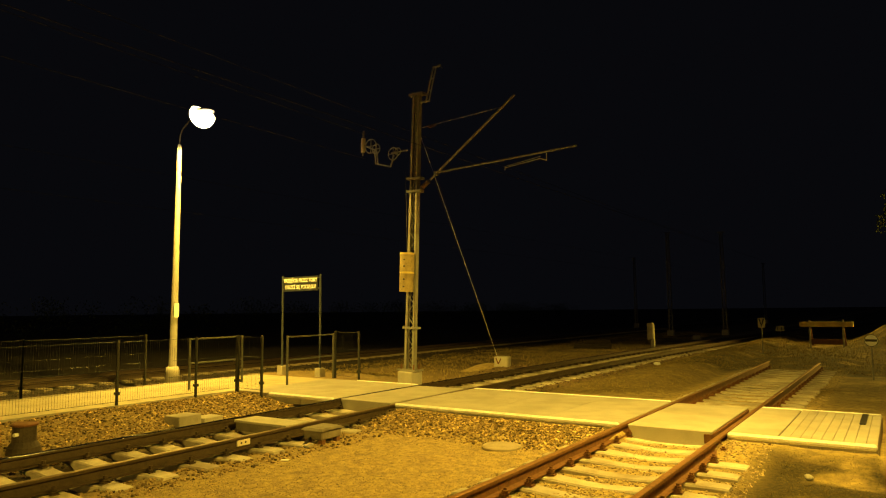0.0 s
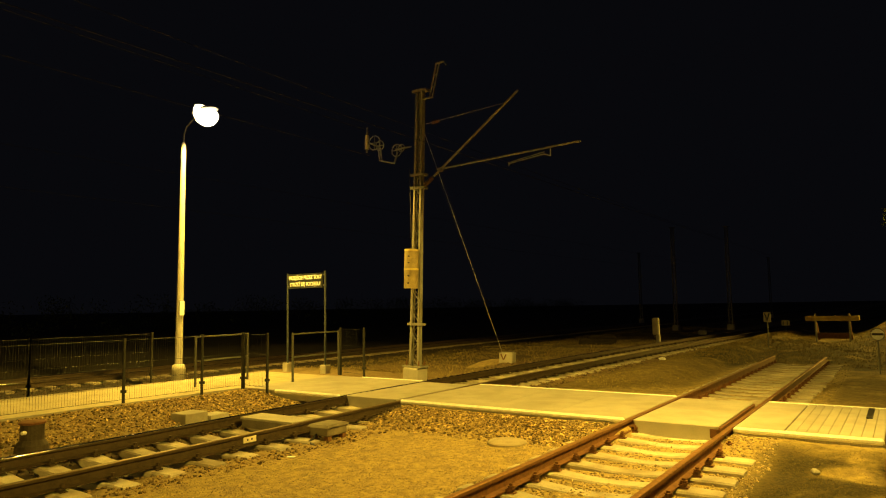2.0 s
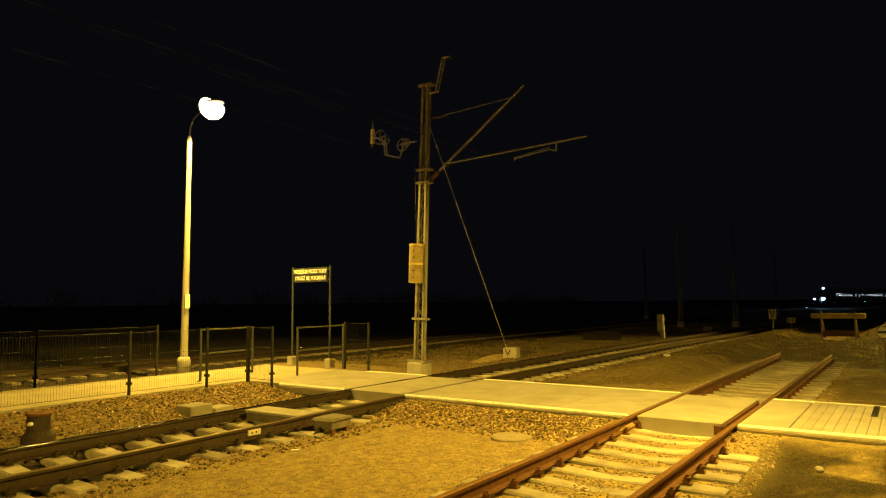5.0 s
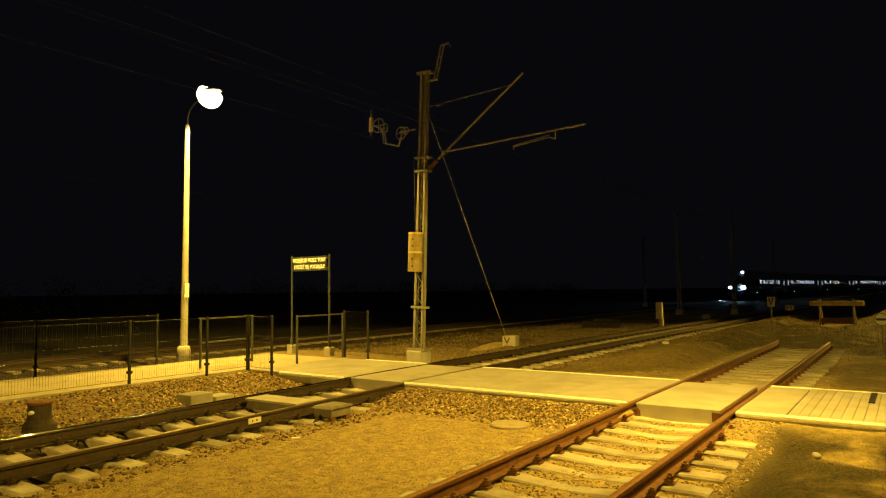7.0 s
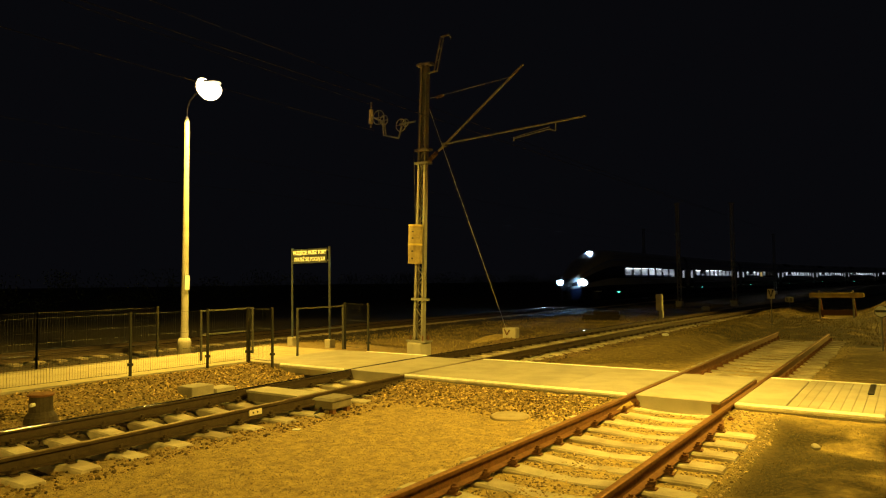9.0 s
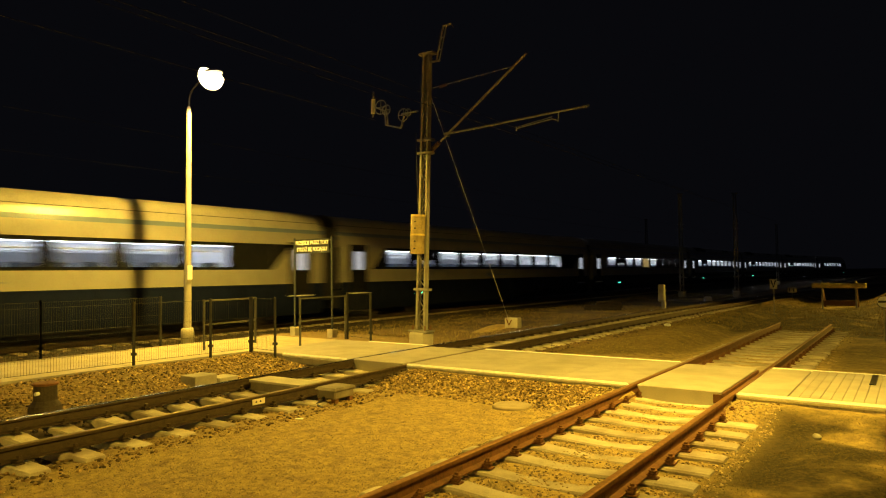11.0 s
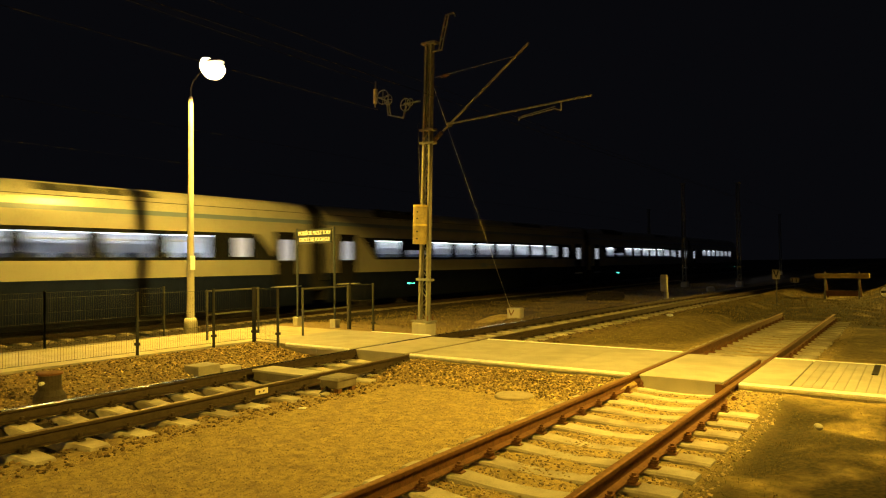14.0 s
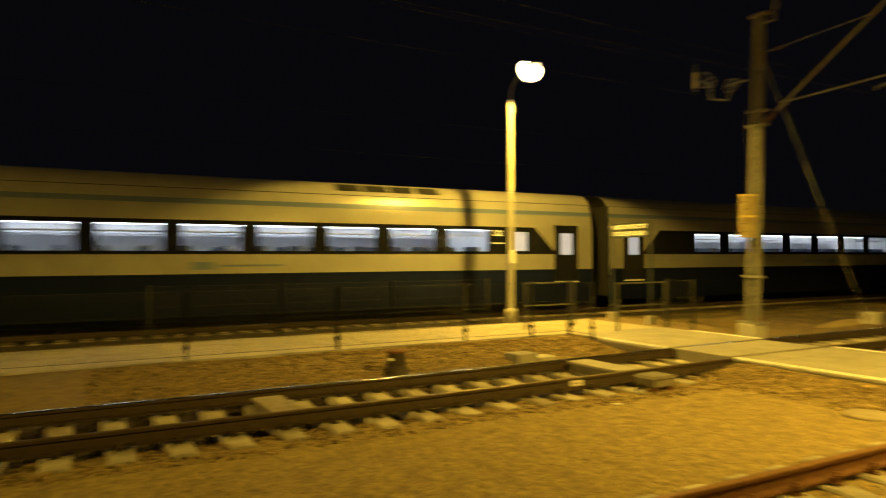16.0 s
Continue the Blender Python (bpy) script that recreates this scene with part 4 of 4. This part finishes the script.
def train_car(label, nose=False, lit=range(9), drawn=(), ends=(True, True), tail=False, well=True):
    t = thing("train_car", label, "train car", None, "cars of the passing train")
    y0, y1, taper = -HALF, HALF, 0.0
    if nose:
        y0, taper = -HALF - 1.5, 7.0
    part("skirt", shell(bmesh.new(), WALL_LOW, y0, y1, nose=taper), M_NAVY, t, "dark blue lower side", True)
    part("lower_side", shell(bmesh.new(), WALL_MID, y0, y1, nose=taper), M_BODY, t, "silver white lower side", True)
    part("upper_side", shell(bmesh.new(), WALL_TOP, y0, y1, nose=taper), M_BODY, t, "silver white upper side", True)
    part("stripe", shell(bmesh.new(), STRIPE, y0, y1, nose=taper), M_STRIPE, t, "slate blue stripe", True)
    part("roof", shell(bmesh.new(), ROOF, y0, y1, nose=taper), M_ROOF, t, "", True)
    # the glazed zone: white walls by the ends, dark band between, panes in it
    start = -10.15 if not nose else -7.85
    wins = [(-7.92 + 2.13 * k, -7.92 + 2.13 * k + 1.58) for k in range(-1, 8) if -7.92 + 2.13 * k > start + 0.05]
    def zone(a, b, material, name, x=1.418, z0=2.12, z1=3.1, slant=(0, 0), parent=t, sides=(1, -1)):
        for s in sides:
            bm = bmesh.new()
            vs = [bm.verts.new((s * x, yy, zz)) for yy, zz in ((a + slant[0], z0), (b + slant[1], z0), (b, z1), (a, z1))]
            bm.faces.new(vs if s > 0 else vs[::-1])
            ob = part(name, bm, material, parent)
        return ob
    end = wins[-1][1]
    if nose:
        zone(y0 + taper - 0.05, start, M_BODY, "end_wall")
        bm = shell(bmesh.new(), [(1.42, 2.12), (1.415, 2.5), (1.41, 3.1)], y0, y0 + taper, nose=taper)
        part("windscreen_zone", bm, M_BAND, t, "dark wrap-round windscreen", True)
    else:
        zone(y0, start, M_BODY, "end_wall", slant=(0, 0))
    zone(10.6, y1, M_BODY, "end_wall")
    edges = [start] + [e for w in wins for e in w] + [10.6]
    for a, b in zip(edges[0::2], edges[1::2]):
        zone(a, b, M_BAND, "window_pillar")
    for k, (a, b) in enumerate(wins):
        zone(a, b, M_BAND, "window_rail", z0=2.12, z1=2.22)
        zone(a, b, M_BAND, "window_rail", z0=2.97, z1=3.1)
        if k in lit:
            p = zone(a, b, M_PANE, "window_pane", x=1.405, z0=2.22, z1=2.97, sides=(1,))
            p.visible_shadow = False
            if k == 1 and not nose:
                zone(a, b, M_BAND, "half_blind", x=1.41, z0=2.56, z1=2.97, sides=(1,))
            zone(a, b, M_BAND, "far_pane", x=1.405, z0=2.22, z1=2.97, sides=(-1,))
        elif k in drawn:
            zone(a, b, M_CURTAIN, "curtained_pane", x=1.405, z0=2.22, z1=2.97)
        else:
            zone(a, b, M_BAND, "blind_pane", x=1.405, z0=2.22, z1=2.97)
    if well and not nose:
        zone(9.62, 10.25, M_DOORPANE, "end_pane", x=1.424, z0=2.24, z1=2.92, sides=(1,))
    # slanted ends of the band
    for base in (start, 10.6):
        for s in (1, -1):
            bm = bmesh.new()
            if base > 0:
                vs = [(1.42, base, 2.12), (1.42, base, 3.1), (1.42, base + 1.0, 2.12 if ends[1] else 3.1)]
            else:
                vs = [(1.42, base, 2.12), (1.42, base, 3.1), (1.42, base - 1.0, 3.1 if ends[0] else 2.12)]
            q = [bm.verts.new((s * (x + 0.004), y, z)) for x, y, z in vs]
            bm.faces.new(q)
            part("band_end", bm, M_BAND, t, "slanted end of the dark band")
    # doors
    for c in ((-12.05, 12.05) if not nose else (12.05,)):
        for s in (1, -1):
            d = part("door", boxed(min(s * 1.405, s * 1.432), max(s * 1.405, s * 1.432), c - 0.55, c + 0.55, 1.15, 3.2, bevel=0.004), M_BAND, t, "dark plug door")
            part("door_window", boxed(min(s * 1.43, s * 1.438), max(s * 1.43, s * 1.438), c - 0.27, c + 0.27, 2.1, 2.9), M_DOORPANE if s > 0 else M_BAND, d, "lit door window")
    # inside: floor, ceiling, back wall, light strips, seats
    fy = start - (2.0 if not nose else 0)
    part("cabin_floor", boxed(-1.36, 1.36, fy, y1 - 1.0, 1.2, 1.25), M_SEAT, t)
    part("cabin_ceiling", boxed(-1.34, 1.34, fy, y1 - 1.0, 3.1, 3.14), M_TRIM, t)
    part("cabin_wall", boxed(-1.38, -1.36, fy, y1 - 1.0, 1.25, 3.1), M_TRIM, t)
    for yy in (fy, y1 - 1.0):
        part("cabin_bulkhead", boxed(-1.36, 1.36, yy - 0.02, yy + 0.02, 1.25, 3.1), M_TRIM, t)
    for x in (0.78, -0.78):
        part("light_strip", boxed(x - 0.09, x + 0.09, fy + 0.4, y1 - 1.4, 3.06, 3.09), M_CABINLIGHT, t, "white light strip")
    seat = None
    for side, x in ((1, 0.85), (-1, -0.85)):
        for a, b in wins:
            for o in (0.1, 1.15):
                if seat is None:
                    seat = part("seat", box(boxed(-0.45, 0.45, 0, 0.14, 1.6, 2.38, bevel=0.03), -0.45, 0.45, 0, 0.5, 1.55, 1.7), M_SEAT, t)
                    seat.matrix_basis = pose(x, a + o, 0)
                else:
                    again(seat, t, pose(x, a + o, 0))
        bm = bmesh.new()
        box(bm, x * 1.25 - 0.2, x * 1.25 + 0.2, wins[0][0], wins[-1][1], 2.76, 2.79)
        part("luggage_rack", bm, M_TRIM, t)
    # underframe, bogies, gear
    part("underframe", boxed(-1.2, 1.2, y0 + (2.5 if nose else 0.1), y1 - 0.1, 0.45, 1.19), M_BELLOWS, t)
    w = None
    for c in (-9.0, 9.0):
        bog = part("bogie", boxed(-1.15, 1.15, c - 1.9, c + 1.9, 0.42, 0.72, bevel=0.05), M_WHEEL, t)
        for o in (-1.35, 1.35):
            if w is None:
                w = part("wheelset", wheel_mesh(), M_WHEEL, bog)
                w.matrix_basis = pose(0, c + o, 0.45)
            else:
                again(w, bog, pose(0, c + o, 0.45))
    if not nose:
        part("bellows", boxed(-1.2, 1.2, y0 - 0.85, y0 - 0.0, 0.85, 3.9), M_BELLOWS, t, "black bellows")
    part("end_cap", boxed(-1.3, 1.3, y1 - 0.02, y1 + 0.0, 0.5, 4.0), M_BELLOWS, t)
    for s in (1, -1):
        bm = bmesh.new()
        box(bm, min(s * 1.243, s * 1.265), max(s * 1.243, s * 1.265), (y0 + taper), y1, 4.0, 4.018)
        part("gutter", bm, M_BLACK, t, "thin dark gutter line along the roof")
    if well and not nose:
        for k in range(4):
            g = part("roof_grille", boxed(-0.16, 0.16, -0.4, 0.4, -0.012, 0.012), M_BLACK, t, "dark roof grille")
            g.matrix_basis = pose(1.07, 3.5 + 0.95 * k, 4.262, 0, 39, 0)
        pit = part("roof_well", boxed(0.86, 1.34, -10.0, -6.3, 4.06, 4.3, bevel=0.02), M_BELLOWS, t, "dark equipment well in the roof")
        for yy in (-9.3, -8.2, -7.1):
            part("equipment_box", boxed(0.7, 1.0, yy - 0.4, yy + 0.4, 4.2, 4.47, bevel=0.04), M_BELLOWS, pit)
    part("side_crest", boxed(1.424, 1.428, -1.3, -0.7, 1.68, 1.9), M_STRIPE, t, "blurred crest")
    part("side_line", boxed(1.424, 1.428, -0.5, 1.3, 1.76, 1.82), M_STRIPE, t, "blurred lettering bar")
    for o, z in ((-12.05, 1.06), (12.05, 1.06)):
        part("step_plate", boxed(1.42, 1.47, o - 0.5, o + 0.5, z, z + 0.045), M_EDGE, t, "pale step edge")
    part("green_light", boxed(1.42, 1.45, -7.7, -7.58, 0.93, 0.99), M_GREENLED, t, "small green lamp")
    if nose and not tail:
        # discs wider than the lamps themselves, standing in for their bloom
        for x, z, r in ((0.95, 1.8, 0.24), (-0.95, 1.8, 0.18), (0.0, 4.15, 0.15)):
            y = y0 + (1.2 if z < 3 else 4.9)
            part("headlight", rods([((x, y - 0.3, z), (x, y - 0.22, z), r)], 20), M_HEADLIGHT, t, "white headlight, widened for its glare")
            part("headlight_ring", rods([((x, y - 0.28, z), (x, y + 0.3, z), r + 0.03)], 20), M_BLACK, t)
    return t


M_CURTAIN = mat("lit_yellow_curtain", (0.5, 0.4, 0.2), 0.7, var=0.15, scale=6, bump=0.05, emit=(1.0, 0.72, 0.25), strength=0.22)
HEAD_CAR = train_car("silver and dark blue streamlined leading car with burning headlights", nose=True, ends=(False, False))
MIDDLE = train_car("silver and dark blue passenger car with lit windows")
DINER = train_car("silver and dark blue dining car with few lit windows", lit=(0, 1, 2, 3, 5), drawn=(4,), ends=(False, True), well=False)
SECOND = train_car("silver and dark blue passenger car with lit windows and slanted band", ends=(False, False), well=False)
CARS = [HEAD_CAR, SECOND, DINER, MIDDLE] + [copy_thing(MIDDLE, pose(0, 0, 0)) for _ in range(2)]
TAIL = train_car("silver and dark blue streamlined tail car with lamps off", nose=True, tail=True)
turned = set()
for o in TAIL.children_recursive:                     # the tail car is the leading car turned end for end
    x, y, z = o.matrix_basis.translation
    tilt = o.matrix_basis.to_euler()
    o.matrix_basis = Matrix.Translation((x, -y, z)) @ tilt.to_matrix().to_4x4()
    if o.data.name not in turned:
        turned.add(o.data.name)
        o.data.transform(Matrix.Diagonal((1, -1, 1, 1)))
        o.data.flip_normals()
CARS.append(TAIL)
for spot in (9.0, -8.2):
    number = lettering("222", 0.27, spot, 2.8, CARS[5], M_WHITE, 0)
    number.matrix_basis = pose(1.432, spot, 2.86, 90, 0, 90)
    part("notice_bar", boxed(1.426, 1.43, spot - 0.3, spot + 0.3, 2.5, 2.53), M_WHITE, CARS[5], "small white line of writing")


# ---- loose stones, grass, bushes ----
def stones(name, label, n, where, size, material):
    base = [Vector(p).normalized() for p in ((0, 0, 1), (0.9, 0, 0.2), (-0.4, 0.8, 0.25), (-0.5, -0.75, 0.2), (0.3, 0.5, -0.8), (-0.7, 0, -0.6), (0.4, -0.6, -0.6))]
    tri = ((0, 1, 2), (0, 2, 3), (0, 3, 1), (1, 4, 2), (2, 5, 3), (3, 6, 1), (1, 6, 4), (2, 4, 5), (3, 5, 6), (4, 6, 5))
    verts, faces = [], []
    rnd = random.Random(n)
    while len(faces) < n * 10:
        x, y = where(rnd)
        s = size * rnd.uniform(0.55, 1.35)
        turn = Euler((rnd.uniform(0, 6.3), rnd.uniform(0, 6.3), rnd.uniform(0, 6.3))).to_matrix()
        st = Vector((rnd.uniform(0.7, 1.3), rnd.uniform(0.7, 1.3), rnd.uniform(0.55, 1)))
        o = Vector((x, y, ground_z(x, y) + s * 0.25))
        k = len(verts)
        verts += [tuple(o + (turn @ p) * s * st) for p in base]
        faces += [(a + k, b + k, c + k) for a, b, c in tri]
    raw(name, verts, faces, material, None, label, "gravel", "stuff")


def between(x0, x1, y0, y1, near=1.0):
    return lambda r: (r.uniform(x0, x1), y0 + (y1 - y0) * r.random() ** near)


stones("ballast", "crushed stone ballast beside the near track", 8500, between(-12.8, -9.6, 0.0, CROSS0 - 0.05), 0.026, M_STONE)
stones("ballast", "stones between the near track's rails, darkened as if in shade", 2600, between(-9.55, -8.0, -1.0, CROSS0 - 0.1), 0.03, M_DARKSTONE)
stones("ballast", "crushed stones along the near rail", 1500, between(-7.95, -7.15, -1.0, CROSS0 - 0.05), 0.026, M_STONE)
stones("ballast", "crushed stone ballast under the siding", 8000, between(-4.3, -1.5, 2.5, CROSS0 - 0.1), 0.017, M_PALESTONE)
stones("ballast", "crushed stones along the crossing's edge", 4500, between(-8.0, -4.0, 8.9, CROSS0 - 0.03, 0.55), 0.023, M_STONE)
stones("ballast", "crushed stone beyond the crossing", 6500, between(-11.3, -7.5, CROSS1 + 0.1, 34, 1.6), 0.032, M_BROWNSTONE)
stones("ballast", "crushed stone beyond the crossing on the siding", 2200, between(-4.4, -1.4, CROSS1 + 0.1, 24.5, 1.2), 0.018, M_PALESTONE)
stones("ballast", "crushed stone of the main line", 7000, between(-24, -16.1, -4, 34), 0.032, M_DARKSTONE)
stones("grit", "fine grit scattered over the sandy ground", 30000, between(-7.6, -4.0, 0.5, 10.2), 0.0075, M_PALESTONE)


def blades(name, label, n, where, length, material, lean=0.6, wide=0.006):
    verts, faces = [], []
    rnd = random.Random(n + 7)
    for _ in range(n):
        x, y = where(rnd)
        a, h = rnd.uniform(0, 6.3), length * rnd.uniform(0.4, 1.3)
        d, l = Vector((math.cos(a), math.sin(a), 0)), rnd.uniform(0.1, lean)
        o = Vector((x, y, ground_z(x, y) - 0.01))
        side = Vector((-d.y, d.x, 0)) * wide
        mid = o + d * h * l * 0.4 + Vector((0, 0, h * 0.6))
        tip = o + d * h * l + Vector((0, 0, h * (1 - 0.4 * l)))
        k = len(verts)
        verts += [tuple(v) for v in (o - side, o + side, mid + side * 0.7, mid - side * 0.7, tip)]
        faces += [(k, k + 1, k + 2, k + 3), (k + 3, k + 2, k + 4)]
    raw(name, verts, faces, material, None, label, "grass", "stuff")


def clumped(x0, x1, y0, y1, s, keep):
    def pick(r):
        while True:
            x, y = r.uniform(x0, x1), r.uniform(y0, y1)
            if noise.noise((x * s, y * s, 3)) > keep:
                return x, y
    return pick


blades("grass", "short trodden grass beside the siding", 26000, clumped(-1.75, 2.0, 3.5, CROSS0 - 0.3, 0.9, -0.15), 0.025, M_TRODDEN, 1.6, 0.004)
blades("grass", "dry grass on the heap at the siding's end", 26000, clumped(-7.2, 2.0, 23.9, 44, 0.5, -0.45), 0.07, M_GRASS, 1.3, 0.009)
blades("grass", "dry grass between the tracks", 10000, clumped(-7.4, -4.8, 16, 40, 0.7, -0.3), 0.05, M_GRASS, 0.9, 0.009)
blades("grass", "dry grass between path and main line", 22000, clumped(-19, -11.2, 15.2, 60, 0.5, -0.25), 0.09, M_GRASS, 0.9, 0.01)


def leaves(verts, faces, rnd, c, r, n, size):
    for _ in range(n):
        p = Vector((rnd.gauss(0, 1), rnd.gauss(0, 1), rnd.gauss(0, 1))).normalized() * rnd.random() ** 0.4
        o = Vector(c) + Vector((p.x * r[0], p.y * r[1], p.z * r[2]))
        m = Euler((rnd.uniform(0, 6.3), rnd.uniform(0, 6.3), rnd.uniform(0, 6.3))).to_matrix()
        s = size * rnd.uniform(0.6, 1.3)
        k = len(verts)
        verts += [tuple(o + m @ Vector(q) * s) for q in ((-0.5, 0, 0), (0, -0.28, 0.05), (0.6, 0, 0), (0, 0.28, 0.05))]
        faces.append((k, k + 1, k + 2, k + 3))


def litter(n, where):
    verts, faces = [], []
    rnd = random.Random(n)
    for _ in range(n):
        x, y = where(rnd)
        s, a = rnd.uniform(0.018, 0.045), rnd.uniform(0, 6.3)
        m = Euler((rnd.uniform(-0.7, 0.7), rnd.uniform(-0.7, 0.7), a)).to_matrix()
        o = Vector((x, y, ground_z(x, y) + 0.022))
        k = len(verts)
        verts += [tuple(o + m @ Vector(q) * s) for q in ((-1, 0, 0), (-0.1, -0.55, 0.15), (1, 0, 0), (0.1, 0.55, 0.15))]
        faces.append((k, k + 1, k + 2, k + 3))
    raw("leaf_litter", verts, faces, M_LITTER, None, "dry fallen leaves lying among the stones", "leaves", "stuff")


litter(2600, between(-12.8, -10.0, 4.0, CROSS0 - 0.1, 0.5))
litter(1500, between(-8.0, -4.0, 8.8, CROSS0 - 0.1, 0.6))


def bush_row():
    rnd = random.Random(5)
    verts, faces = [], []
    for k in range(70):
        y = -20 + 2.4 * k
        for j in range(3):
            leaves(verts, faces, rnd, (-62 - rnd.random() * 5, y + rnd.uniform(-1, 1), rnd.uniform(0.3, 2.6)), (1.5, 1.6, 1.2), 110, 0.2)
    raw("bushes", verts, faces, M_LEAF, None, "dark bushes behind the main line", "bushes", "stuff")


bush_row()


def tree(x, y):
    t = thing("tree", "leafy tree whose branch hangs over the siding", "tree", pose(x, y, 0))
    rnd = random.Random(9)
    bm = bmesh.new()
    rod(bm, (0, 0, -0.4), (0.1, 0.1, 3.0), 0.2, 0.13, n=12)
    rod(bm, (0.1, 0.1, 2.9), (0.2, 0, 6.2), 0.13, 0.05, n=10)
    part("trunk", bm, M_BARK, t)
    verts, faces = [], []
    for k in range(16):
        a, h = k * 2.4, 2.6 + 0.24 * k
        tip = Vector((math.cos(a) * (2.6 - 0.1 * k), math.sin(a) * (2.6 - 0.1 * k), h + 0.7))
        part("limb", rods([((0.12, 0.06, h - 0.4), tuple(tip), 0.05, 0.015)], 6), M_BARK, t)
        for f in (0.55, 0.8, 1.05):
            leaves(verts, faces, rnd, tip * f + Vector((0, 0, (1 - f) * h)), (0.75, 0.75, 0.5), 120, 0.13)
    tip = Vector((-0.2 - x, 16.0 - y, 3.45))
    part("limb", rods([((0.12, 0.06, 3.4), tuple(tip + Vector((0.9, 0.9, 0.5))), 0.05, 0.02), (tuple(tip + Vector((0.9, 0.9, 0.5))), tuple(tip), 0.02, 0.008)], 6), M_BARK, t)
    leaves(verts, faces, rnd, tip + Vector((0.16, 0, 0.02)), (0.34, 0.34, 0.26), 170, 0.06)
    raw("crown", verts, faces, M_LEAF, t)


tree(2.75, 19.5)


# ---- movement ----
def motions():
    """The train comes round the bend and passes, car by car."""
    head = ((0.0, 313.0), (3.0, 224.0), (6.5, 120.5), (7.0, 105.7), (7.5, 90.5), (8.0, 75.2), (8.5, 60.8), (9.0, 46.4), (10.5, 4.8), (12.0, -36.4),
            (12.5, -50.5), (13.5, -78.3), (14.5, -106.3), (15.5, -134.8), (16.0, -149.0))
    ts, hs = [a for a, _ in head], [b for _, b in head]
    for k, car in enumerate(CARS):
        rows = []
        for i in range(33):
            t = i * 0.5
            s = float(np.interp(t, ts, hs)) + NOSE_CAR - HALF - 0.3 + CAR * k
            (a, ha), (b, hb) = main_line(s - 9), main_line(s + 9)
            mid = (a + b) / 2
            d = b - a
            turn = math.degrees(math.atan2(-d.x, d.y))
            rows.append((t, pose(mid.x, mid.y, MAIN_Z, 0, 0, turn)))
        walk(car, rows)


motions()
